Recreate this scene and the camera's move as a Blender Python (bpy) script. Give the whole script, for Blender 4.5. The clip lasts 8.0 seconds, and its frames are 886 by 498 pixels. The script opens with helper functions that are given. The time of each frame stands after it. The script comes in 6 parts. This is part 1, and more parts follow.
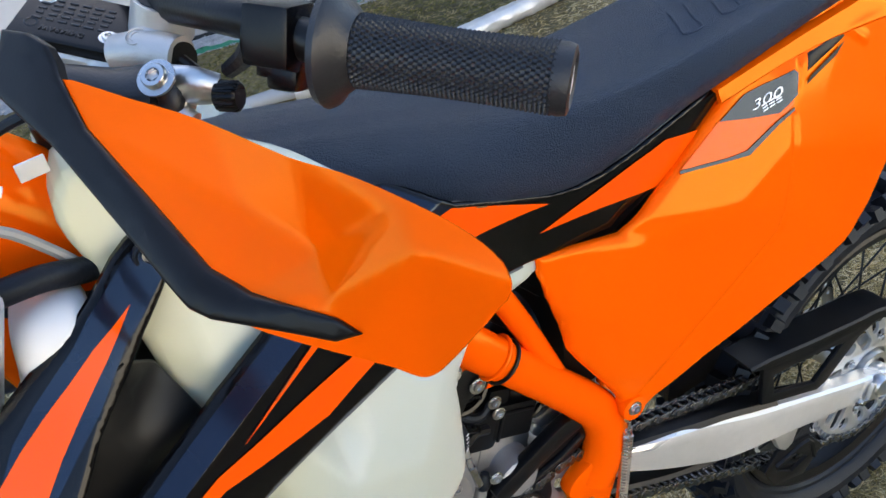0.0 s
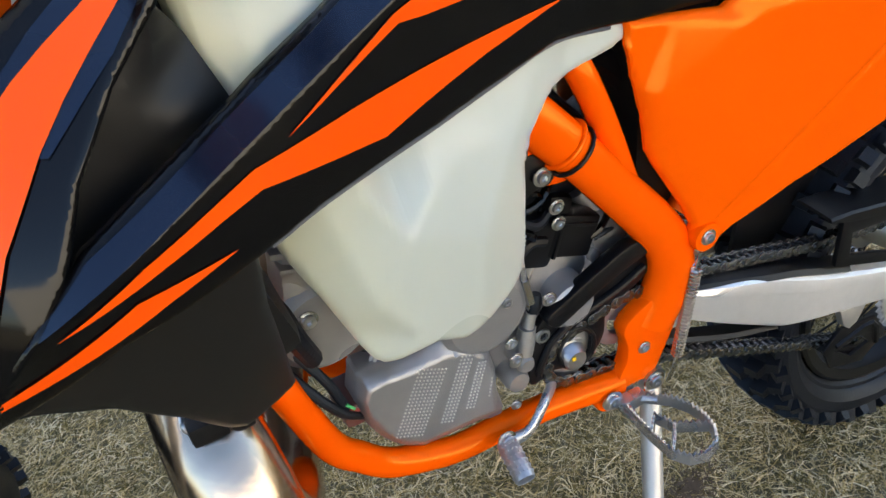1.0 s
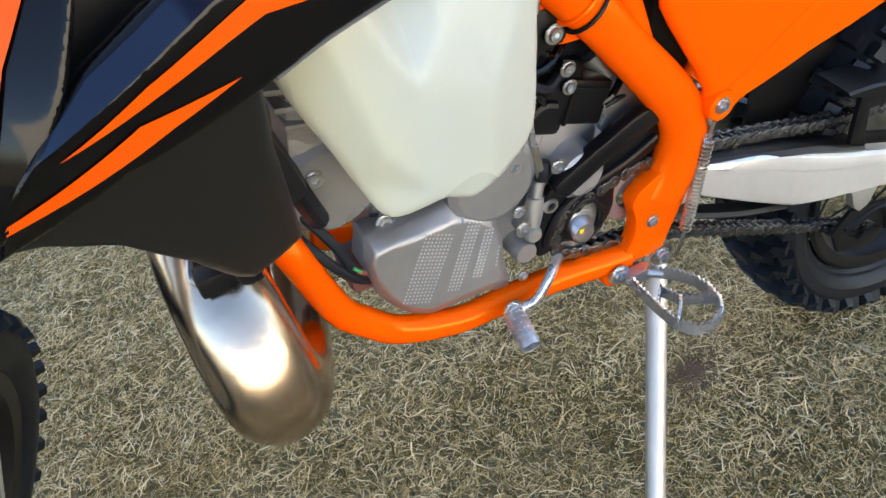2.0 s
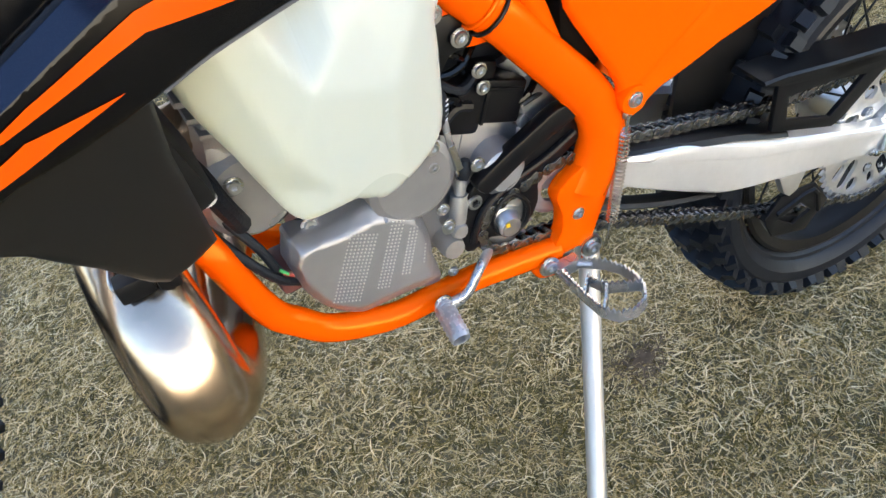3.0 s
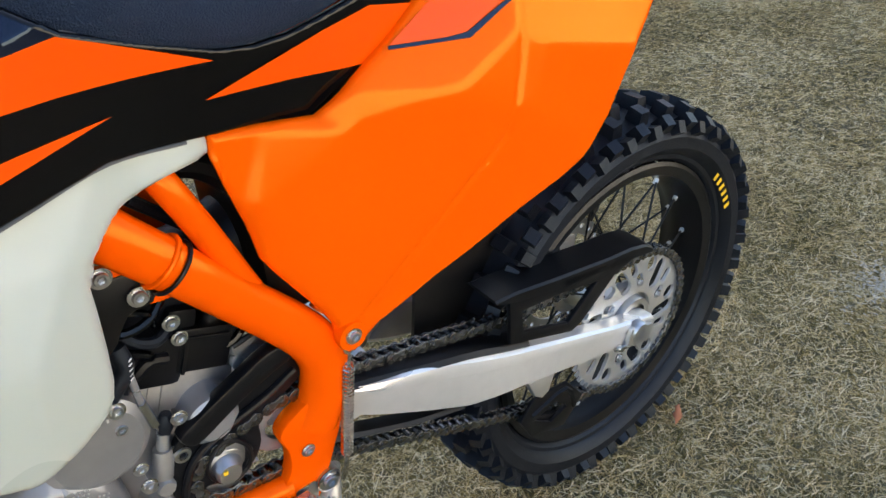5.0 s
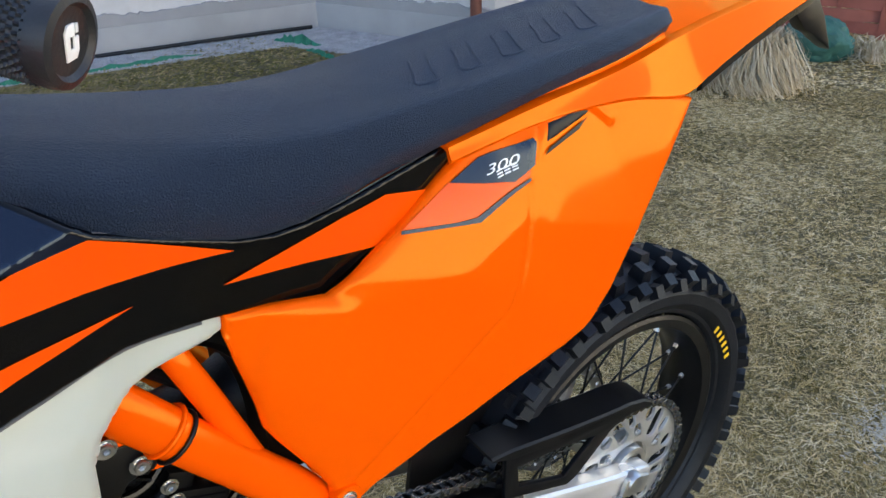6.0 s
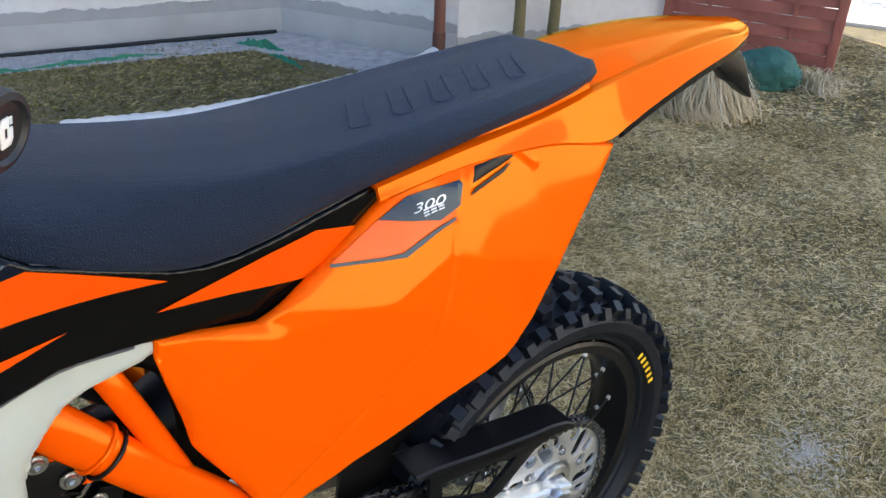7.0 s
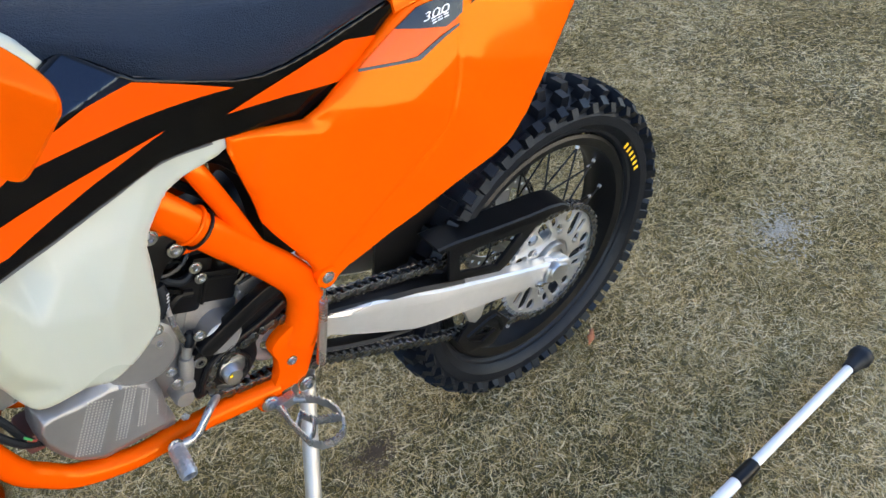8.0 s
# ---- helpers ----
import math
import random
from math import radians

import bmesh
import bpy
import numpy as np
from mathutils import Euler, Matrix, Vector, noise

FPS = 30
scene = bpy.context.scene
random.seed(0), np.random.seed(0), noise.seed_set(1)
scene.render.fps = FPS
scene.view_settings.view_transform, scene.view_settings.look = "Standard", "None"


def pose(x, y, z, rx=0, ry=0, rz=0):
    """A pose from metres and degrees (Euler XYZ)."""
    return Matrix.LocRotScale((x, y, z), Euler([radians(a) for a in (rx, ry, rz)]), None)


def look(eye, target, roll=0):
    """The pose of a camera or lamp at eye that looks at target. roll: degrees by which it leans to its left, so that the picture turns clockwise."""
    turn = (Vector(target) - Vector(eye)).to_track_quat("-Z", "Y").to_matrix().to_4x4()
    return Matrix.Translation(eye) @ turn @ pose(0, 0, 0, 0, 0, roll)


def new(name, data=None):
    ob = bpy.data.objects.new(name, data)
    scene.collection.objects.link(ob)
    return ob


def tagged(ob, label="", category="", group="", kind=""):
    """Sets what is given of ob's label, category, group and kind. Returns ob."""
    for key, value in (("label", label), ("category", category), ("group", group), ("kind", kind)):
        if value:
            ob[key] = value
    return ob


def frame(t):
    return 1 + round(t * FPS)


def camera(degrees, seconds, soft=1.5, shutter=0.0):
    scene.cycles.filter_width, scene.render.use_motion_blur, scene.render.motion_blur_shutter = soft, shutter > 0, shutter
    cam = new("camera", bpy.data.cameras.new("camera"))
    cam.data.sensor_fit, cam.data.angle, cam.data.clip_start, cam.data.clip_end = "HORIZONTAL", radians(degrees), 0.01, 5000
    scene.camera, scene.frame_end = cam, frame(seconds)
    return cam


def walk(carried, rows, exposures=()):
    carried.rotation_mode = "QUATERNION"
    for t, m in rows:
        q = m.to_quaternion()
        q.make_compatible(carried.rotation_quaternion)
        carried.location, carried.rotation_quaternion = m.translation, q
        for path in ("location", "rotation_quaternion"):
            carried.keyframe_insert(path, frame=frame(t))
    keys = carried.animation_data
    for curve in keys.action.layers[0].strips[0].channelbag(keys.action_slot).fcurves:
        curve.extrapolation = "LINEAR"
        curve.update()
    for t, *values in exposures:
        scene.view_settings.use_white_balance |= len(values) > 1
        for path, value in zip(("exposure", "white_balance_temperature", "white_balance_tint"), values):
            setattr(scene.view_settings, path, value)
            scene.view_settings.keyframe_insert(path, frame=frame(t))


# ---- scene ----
cam = camera(59.1, 8.0)
PATH = [
    (0, (0.15, 0.065, 1.306), (1.028, 1.506, 0.232), -13.0),
    (0.5, (0.121, 0.092, 1.188), (0.969, 1.534, 0.093), -11.9),
    (1, (0.08, 0.11, 1.117), (0.898, 1.518, -0.044), -9.9),
    (1.5, (0.066, 0.103, 1.088), (0.806, 1.452, -0.189), -10.4),
    (1.7, (0.06, 0.103, 1.076), (0.773, 1.425, -0.243), -10.4),
    (2.8, (0.082, 0.051, 1.079), (0.802, 1.353, -0.258), -11.9),
    (3, (0.102, 0.04, 1.083), (0.828, 1.341, -0.25), -12.4),
    (3.5, (0.176, 0.021, 1.085), (1.098, 1.163, -0.274), -10.1),
    (4, (0.223, 0.022, 1.086), (1.225, 1.167, -0.211), -10.2),
    (4.2, (0.228, 0.024, 1.078), (1.244, 1.188, -0.192), -10.0),
    (5.3, (0.285, 0.019, 1.159), (1.503, 1.205, 0.105), -3.4),
    (5.5, (0.289, 0.021, 1.176), (1.516, 1.226, 0.156), -3.2),
    (6, (0.296, 0.037, 1.222), (1.541, 1.285, 0.278), -1.2),
    (6.5, (0.306, 0.046, 1.27), (1.571, 1.327, 0.399), 1.5),
    (7, (0.297, -0.01, 1.272), (1.616, 1.171, 0.341), 2.4),
    (7.5, (0.21, -0.074, 1.308), (1.413, 1.01, 0.135), -1.3),
    (8, (0.155, -0.12, 1.331), (1.292, 0.901, 0.042), -1.3),
]
EXPOSURE = [(0, 1.88), (1, 1.82), (1.5, 1.98), (3, 2.34), (3.5, 2.04), (4, 1.93), (5.5, 1.82), (6.5, 1.80), (7.5, 1.92), (8, 2.0)]
KELVIN, TINT = 6350, 10
walk(cam, [(t, look(eye, target, roll)) for t, eye, target, roll in PATH], [(t, e, KELVIN, TINT) for t, e in EXPOSURE])
from mathutils import geometry
from mathutils.bvhtree import BVHTree

BIKE = pose(1.166, 0.576, -0.008, 1, 0, -8.2)

# ---- light ----
world = bpy.data.worlds.new("sky")
scene.world = world
world.use_nodes = True
wn = world.node_tree
sky = wn.nodes.new("ShaderNodeTexSky")
sky.sky_type = "NISHITA"
sky.sun_disc = False
SUN_FROM = Vector((.50, .85, 0)).normalized()
SUN_HEIGHT = radians(33)
sky.sun_elevation, sky.sun_rotation = SUN_HEIGHT, math.atan2(SUN_FROM.x, SUN_FROM.y)
sky.air_density, sky.dust_density, sky.ozone_density = 1.0, 1.5, 1.0
wn.links.new(sky.outputs[0], wn.nodes["Background"].inputs[0])
wn.nodes["Background"].inputs[1].default_value = 0.14
sun = new("sun", bpy.data.lights.new("sun", "SUN"))
sun.data.energy, sun.data.angle, sun.data.color = 5.0, radians(0.6), (1.0, 0.92, 0.80)
sun.matrix_world = look(SUN_FROM * 20 + Vector((0, 0, 20 * math.tan(SUN_HEIGHT))), (0, 0, 0))


# ---- mesh helpers ----
def part(name, bm, material, parent=None, label="", smooth=35):
    """Links a bmesh or mesh as one object under its thing."""
    if isinstance(bm, bmesh.types.BMesh):
        me = bpy.data.meshes.new(name)
        bmesh.ops.recalc_face_normals(bm, faces=bm.faces)
        bm.to_mesh(me)
        bm.free()
    else:
        me = bm
    if material and not me.materials:
        me.materials.append(material)
    if smooth:
        me.shade_smooth()
        me.set_sharp_from_angle(angle=radians(smooth))
    ob = new(name, me)
    if parent:
        ob.parent = parent
    return tagged(ob, label)


def spline(pts, n=8, closed=False):
    """Points along a smooth curve through pts."""
    p = [Vector(q) for q in pts]
    k = len(p)
    out = []
    for i in range(k if closed else k - 1):
        a, b = p[i], p[(i + 1) % k]
        a0 = p[i - 1] if (i or closed) else a + (a - b)
        b1 = p[(i + 2) % k] if (i + 2 < k or closed) else b + (b - a)
        for j in range(n):
            t = j / n
            out.append(0.5 * (2 * a + (b - a0) * t + (2 * a0 - 5 * a + 4 * b - b1) * t * t + (3 * a - a0 - 3 * b + b1) * t ** 3))
    if not closed:
        out.append(p[-1].copy())
    return out


def skin_rings(rings, closed=False, caps=True):
    """A surface over rings with equal numbers of points."""
    bm = bmesh.new()
    vs = [[bm.verts.new(q) for q in r] for r in rings]
    n = len(rings[0])
    for i in range(len(vs) if closed else len(vs) - 1):
        a, b = vs[i], vs[(i + 1) % len(vs)]
        for j in range(n):
            bm.faces.new((a[j], a[(j + 1) % n], b[(j + 1) % n], b[j]))
    if caps and not closed:
        bm.faces.new(vs[0][::-1])
        bm.faces.new(vs[-1])
    return bm


def tube(pts, r, n=8, sides=14, closed=False, flat=(1.0, 1.0), up=(0, 1, 0), caps=True):
    """A round bar along a smooth line; r is one radius or one for each given point."""
    line = spline(pts, n, closed) if n > 1 else [Vector(q) for q in pts]
    m = len(line)
    rings = []
    u0 = Vector(up)
    for i, q in enumerate(line):
        d = (line[(i + 1) % m] if (closed or i < m - 1) else q) - (line[i - 1] if (closed or i) else q)
        d.normalize()
        s = d.cross(u0)
        if s.length < 1e-4:
            s = d.orthogonal()
        s.normalize()
        t = s.cross(d).normalized()
        u0 = t
        if isinstance(r, (int, float)):
            rad = r
        else:
            f = i / max(1, m - 1) * (len(r) - 1)
            k = min(int(f), len(r) - 2)
            rad = r[k] + (r[k + 1] - r[k]) * (f - k)
        rings.append([q + rad * (flat[0] * s * math.cos(a) + flat[1] * t * math.sin(a)) for a in [2 * math.pi * j / sides for j in range(sides)]])
    return skin_rings(rings, closed, caps)


def merge(*bms):
    """One bmesh out of several."""
    out = bmesh.new()
    for b in bms:
        me = bpy.data.meshes.new("tmp")
        b.to_mesh(me)
        b.free()
        out.from_mesh(me)
        bpy.data.meshes.remove(me)
    return out


def moved(bm, m):
    bmesh.ops.transform(bm, matrix=m, verts=bm.verts)
    return bm


def box(sx, sy, sz, m=None, bevel=0.0, seg=2):
    bm = bmesh.new()
    bmesh.ops.create_cube(bm, size=1.0, matrix=Matrix.Diagonal((sx, sy, sz, 1)))
    if bevel:
        bmesh.ops.bevel(bm, geom=bm.edges[:], offset=bevel, segments=seg, affect="EDGES", profile=0.6)
    return moved(bm, m) if m is not None else bm


def lathe(profile, sides=48, m=None, axis="v"):
    """Turns (radius, height) pairs round the v axis."""
    rings = []
    for i in range(sides):
        a = 2 * math.pi * i / sides
        rings.append([(r * math.cos(a), h, r * math.sin(a)) for r, h in profile])
    bm = bmesh.new()
    vs = [[bm.verts.new(q) for q in ring] for ring in rings]
    for i in range(sides):
        a, b = vs[i], vs[(i + 1) % sides]
        for j in range(len(profile) - 1):
            bm.faces.new((a[j], a[j + 1], b[j + 1], b[j]))
    bmesh.ops.remove_doubles(bm, verts=bm.verts, dist=1e-6)
    return moved(bm, m) if m is not None else bm


def plate(loops, thick, bevel=0.001, v=0.0):
    """A flat plate in the u-w plane with holes; the first loop is its outline, v its middle."""
    cu = bpy.data.curves.new("tmp", "CURVE")
    cu.dimensions, cu.fill_mode = "2D", "BOTH"
    cu.extrude, cu.bevel_depth, cu.bevel_resolution = max(0.0001, thick / 2 - bevel), bevel, 1
    cu.offset = -bevel
    for lp in loops:
        sp = cu.splines.new("POLY")
        sp.points.add(len(lp) - 1)
        for q, (x, y) in zip(sp.points, lp):
            q.co = (x, y, 0, 1)
        sp.use_cyclic_u = True
    ob = bpy.data.objects.new("tmp", cu)
    me = bpy.data.meshes.new_from_object(ob)
    bpy.data.objects.remove(ob)
    bpy.data.curves.remove(cu)
    bm = bmesh.new()
    bm.from_mesh(me)
    bpy.data.meshes.remove(me)
    bmesh.ops.remove_doubles(bm, verts=bm.verts, dist=1e-6)
    return moved(bm, Matrix.Translation((0, v, 0)) @ Matrix.Rotation(radians(90), 4, "X"))


def ring_loop(r, n=24, c=(0, 0), squash=1.0, a0=0.0):
    return [(c[0] + r * math.cos(a0 + 2 * math.pi * i / n), c[1] + r * squash * math.sin(a0 + 2 * math.pi * i / n)) for i in range(n)]


def smooth_loop(pts, n=4):
    return [(q.x, q.y) for q in spline([(a, b, 0) for a, b in pts], n, True)]


def depth_map(points, soft=3e-6):
    """A smooth depth v over (u, w) close to the given (u, w, v)."""
    p = np.array(points, float)
    xy, k = p[:, :2], len(p)

    def near(a, b):
        return ((a[:, None] - b[None]) ** 2).sum(-1) ** 1.5
    m = np.zeros((k + 3, k + 3))
    m[:k, :k], m[:k, k], m[:k, k + 1:], m[k, :k], m[k + 1:, :k] = near(xy, xy) + soft * np.eye(k), 1, xy, 1, xy.T
    c = np.linalg.solve(m, np.r_[p[:, 2], 0, 0, 0])
    return lambda q: near(q, xy) @ c[:k] + c[k] + q @ c[k + 1:]


def facet_map(points, creases=(), soft=0.004):
    """A depth v over (u, w) in flat facets between the given (u, w, v), their meeting edges rounded by soft."""
    p = np.array(points, float)
    xy, _, tris, origin, _, _ = geometry.delaunay_2d_cdt([Vector(q[:2]) for q in points], list(creases), [], 0, 1e-6)
    val = np.array([p[o[0], 2] if o else p[np.argmin(((p[:, :2] - np.array(c)) ** 2).sum(1)), 2] for c, o in zip(xy, origin)])
    co = np.array([c[:] for c in xy])

    def flat(q):
        best, v = np.full(len(q), -9e9), np.zeros(len(q))
        for i, j, k in tris:
            m = np.array([co[j] - co[i], co[k] - co[i]]).T
            if abs(np.linalg.det(m)) < 1e-7:
                continue
            b = (q - co[i]) @ np.linalg.inv(m).T
            low = np.minimum(np.minimum(b[:, 0], b[:, 1]), 1 - b.sum(1))
            use = low > best
            best = np.where(use, low, best)
            v = np.where(use, val[i] + b[:, 0] * (val[j] - val[i]) + b[:, 1] * (val[k] - val[i]), v)
        return v
    ring = [(0, 0)] + [(r * soft * math.cos(a), r * soft * math.sin(a)) for r, k in ((.5, 6), (1.0, 10)) for a in [2 * math.pi * n / k for n in range(k)]]
    return lambda q: sum(flat(q + np.array(o)) for o in ring) / len(ring)


def inside(q, loop):
    """Which of the points q lie in the loop."""
    a = np.array(loop, float)
    b = np.roll(a, -1, 0)
    hit = np.zeros(len(q), bool)
    for (x0, y0), (x1, y1) in zip(a, b):
        c = (y0 > q[:, 1]) != (y1 > q[:, 1])
        hit ^= c & (q[:, 0] < (x1 - x0) * (q[:, 1] - y0) / (y1 - y0 + 1e-15) + x0)
    return hit


def carved(depth, ridges=(), recesses=(), folds=()):
    """A depth map with ridges (line, height, radius) raised, recesses (loop, depth, softness) let in and folds (line, slope) bent inwards above a line."""
    def line_distance(q, line):
        best = np.full(len(q), 9.0)
        for s, e in zip(line, line[1:]):
            s, e = np.array(s), np.array(e)
            d = e - s
            t = np.clip(((q - s) @ d) / (d @ d), 0, 1)
            best = np.minimum(best, np.linalg.norm(q - s - t[:, None] * d, axis=1))
        return best

    def f(q):
        v = depth(q)
        for line, h, r in ridges:
            v = v - h * np.clip(1 - line_distance(q, line) / r, 0, 1)
        for line, slope in folds:
            a = np.array(sorted(line))
            v = v + slope * np.maximum(0, q[:, 1] - np.interp(q[:, 0], a[:, 0], a[:, 1]))
        for loop, h, soft in recesses:
            v = v + h * np.where(inside(q, loop), np.clip(edge_distance(q, loop) / soft, 0, 1), 0)
        return v
    return f


def edge_distance(q, loop):
    a = np.array(loop, float)
    b = np.roll(a, -1, 0)
    best = np.full(len(q), 9.0)
    for s, e in zip(a, b):
        d = e - s
        t = np.clip(((q - s) @ d) / max(1e-12, d @ d), 0, 1)
        best = np.minimum(best, np.linalg.norm(q - s - t[:, None] * d, axis=1))
    return best


def shell(loop, depth, thick=0.003, step=0.014, rim=0.006, roll=0.012, lift=0.0, bands=True):
    """A moulded panel: an outline in (u, w), its face at depth v, edges rolled inwards by rim, with a back face."""
    bm = bmesh.new()
    f = bm.faces.new([bm.verts.new((a, 0, b)) for a, b in loop])
    if rim and bands:
        for part_of in (.22, .33, .45):
            bmesh.ops.inset_region(bm, faces=[f], thickness=roll * part_of, use_even_offset=True, use_boundary=True)
    bmesh.ops.triangulate(bm, faces=[f])
    lo, hi = np.min(loop, 0), np.max(loop, 0)
    for ax in (0, 1):
        c = lo[ax] + step * 0.37
        while c < hi[ax]:
            no = (1, 0, 0) if ax == 0 else (0, 0, 1)
            co = (c, 0, 0) if ax == 0 else (0, 0, c)
            bmesh.ops.bisect_plane(bm, geom=bm.verts[:] + bm.edges[:] + bm.faces[:], plane_co=co, plane_no=no, dist=1e-5)
            c += step
    q = np.array([(v.co.x, v.co.z) for v in bm.verts])
    d = depth(q) - lift
    if rim:
        e = np.clip(edge_distance(q, loop) / roll, 0, 1)
        d = d + rim * (1 - np.sqrt(1 - (1 - e) ** 2))
    for v, y in zip(bm.verts, d):
        v.co.y = y
    if thick:
        front = bm.faces[:]
        ret = bmesh.ops.duplicate(bm, geom=front)
        back = [g for g in ret["geom"] if isinstance(g, bmesh.types.BMFace)]
        vm = {a: b for a, b in ret["vert_map"].items() if isinstance(a, bmesh.types.BMVert)}
        fs = set(front)
        rimedges = [e for e in bm.edges if len(e.link_faces) == 1 and e.link_faces[0] in fs]
        for v in {v for fc in back for v in fc.verts}:
            v.co.y += thick
        for fc in back:
            fc.normal_flip()
        for e in rimedges:
            a, b = e.verts
            bm.faces.new((a, b, vm[b], vm[a]))
    return bm


def decal(loop, depth, lift=0.0026, step=0.011):
    """A thin film laid on a panel's face."""
    return shell(loop, depth, 0.0004, step, 0.0, 0.01, lift)


def bolt_bm(r=0.009, h=0.007, washer=1.5):
    """A flanged screw head with a star socket, its head towards -v."""
    w = lathe([(0, 0), (r * washer, 0), (r * washer, -0.0018), (r * 1.02, -0.0022), (r, -h * 0.8), (r * 0.9, -h), (r * 0.55, -h)], 20)
    star = []
    for i in range(12):
        a = math.pi * i / 6
        star.append((r * (0.55 if i % 2 else 0.42) * math.cos(a), r * (0.55 if i % 2 else 0.42) * math.sin(a)))
    bm = bmesh.new()
    top = [bm.verts.new((x, -h, z)) for x, z in star]
    low = [bm.verts.new((x, -h * 0.45, z)) for x, z in star]
    for i in range(12):
        bm.faces.new((top[i], top[(i + 1) % 12], low[(i + 1) % 12], low[i]))
    bm.faces.new(low)
    return merge(w, bm)


# ---- materials ----
def material(name, colour, rough=0.5, metal=0.0, vary=0.06, scale=30.0, bump=0.0, bump_scale=200.0, coat=0.0, coarse=0.0, rough_vary=0.08, sub=0.0, spec=0.5, tint=None):
    """A surface with colour and gloss varied at two scales and a fine relief."""
    m = bpy.data.materials.new(name)
    m.use_nodes = True
    nt = m.node_tree
    b = nt.nodes["Principled BSDF"]
    b.inputs["Roughness"].default_value = rough
    b.inputs["Metallic"].default_value = metal
    b.inputs["Coat Weight"].default_value = coat
    b.inputs["Coat Roughness"].default_value = 0.06
    b.inputs["Specular IOR Level"].default_value = spec
    if tint:
        b.inputs["Specular Tint"].default_value = (*tint, 1)
    if sub:
        b.inputs["Subsurface Weight"].default_value = sub
        b.inputs["Subsurface Radius"].default_value = (0.03, 0.025, 0.015)
        b.inputs["Subsurface Scale"].default_value = 1.0
    co = nt.nodes.new("ShaderNodeTexCoord")

    def noise_node(s, detail=4.0):
        n = nt.nodes.new("ShaderNodeTexNoise")
        n.inputs["Scale"].default_value, n.inputs["Detail"].default_value = s, detail
        nt.links.new(co.outputs["Object"], n.inputs["Vector"])
        return n
    fine, wide = noise_node(scale), noise_node(max(1.5, scale / 9), 2.0)
    add = nt.nodes.new("ShaderNodeMath")
    add.operation = "MULTIPLY_ADD"
    nt.links.new(wide.outputs[0], add.inputs[0])
    add.inputs[1].default_value = 0.6
    half = nt.nodes.new("ShaderNodeMath")
    half.operation = "MULTIPLY"
    half.inputs[1].default_value = 0.4
    nt.links.new(fine.outputs[0], half.inputs[0])
    nt.links.new(half.outputs[0], add.inputs[2])
    ramp = nt.nodes.new("ShaderNodeMapRange")
    ramp.inputs["From Min"].default_value, ramp.inputs["From Max"].default_value = 0.3, 0.7
    ramp.inputs["To Min"].default_value, ramp.inputs["To Max"].default_value = 1 - vary, 1 + vary
    nt.links.new(add.outputs[0], ramp.inputs["Value"])
    mul = nt.nodes.new("ShaderNodeVectorMath")
    mul.operation = "SCALE"
    mul.inputs[0].default_value = colour[:3]
    nt.links.new(ramp.outputs[0], mul.inputs["Scale"])
    nt.links.new(mul.outputs[0], b.inputs["Base Color"])
    rr = nt.nodes.new("ShaderNodeMapRange")
    rr.inputs["From Min"].default_value, rr.inputs["From Max"].default_value = 0.3, 0.7
    rr.inputs["To Min"].default_value, rr.inputs["To Max"].default_value = max(0.02, rough - rough_vary), min(1, rough + rough_vary)
    nt.links.new(wide.outputs[0], rr.inputs["Value"])
    nt.links.new(rr.outputs[0], b.inputs["Roughness"])
    if bump:
        bn = nt.nodes.new("ShaderNodeBump")
        bn.inputs["Strength"].default_value, bn.inputs["Distance"].default_value = bump, 0.001
        nt.links.new(noise_node(bump_scale).outputs[0], bn.inputs["Height"])
        nt.links.new(bn.outputs[0], b.inputs["Normal"])
    return m


def tinted_gloss(m, tint, ior):
    """Gives a plastic a coloured gloss that grows towards grazing angles."""
    nt = m.node_tree
    b = nt.nodes["Principled BSDF"]
    b.inputs["Specular IOR Level"].default_value = 0.0
    gloss, fres, mix = nt.nodes.new("ShaderNodeBsdfGlossy"), nt.nodes.new("ShaderNodeFresnel"), nt.nodes.new("ShaderNodeMixShader")
    gloss.inputs["Color"].default_value = (*tint, 1)
    fres.inputs["IOR"].default_value = ior
    nt.links.new(b.inputs["Roughness"].links[0].from_socket, gloss.inputs["Roughness"])
    if b.inputs["Normal"].links:
        bump = b.inputs["Normal"].links[0].from_socket
        nt.links.new(bump, gloss.inputs["Normal"])
        nt.links.new(bump, fres.inputs["Normal"])
    nt.links.new(fres.outputs[0], mix.inputs[0])
    nt.links.new(b.outputs[0], mix.inputs[1])
    nt.links.new(gloss.outputs[0], mix.inputs[2])
    nt.links.new(mix.outputs[0], nt.nodes["Material Output"].inputs["Surface"])
    return m


WARM = (1.0, 0.64, 0.11)
ORANGE = tinted_gloss(material("orange plastic", (0.94, 0.103, 0.0), 0.09, 0, 0.03, 14, 0.02, 40, rough_vary=0.04), WARM, 1.62)
ORANGE_FILM = tinted_gloss(material("orange film", (0.93, 0.082, 0.0), 0.12, 0, 0.03, 14, 0.02, 60, rough_vary=0.04), (1.0, 0.80, 0.58), 1.5)
ORANGE_PAINT = tinted_gloss(material("orange frame paint", (0.93, 0.095, 0.0), 0.15, 0, 0.05, 30, 0.10, 200, rough_vary=0.05), WARM, 1.6)
BLACK_FILM = material("black film", (0.003, 0.0028, 0.003), 0.10, 0, 0.3, 20, 0.03, 50, rough_vary=0.04, spec=0.28)
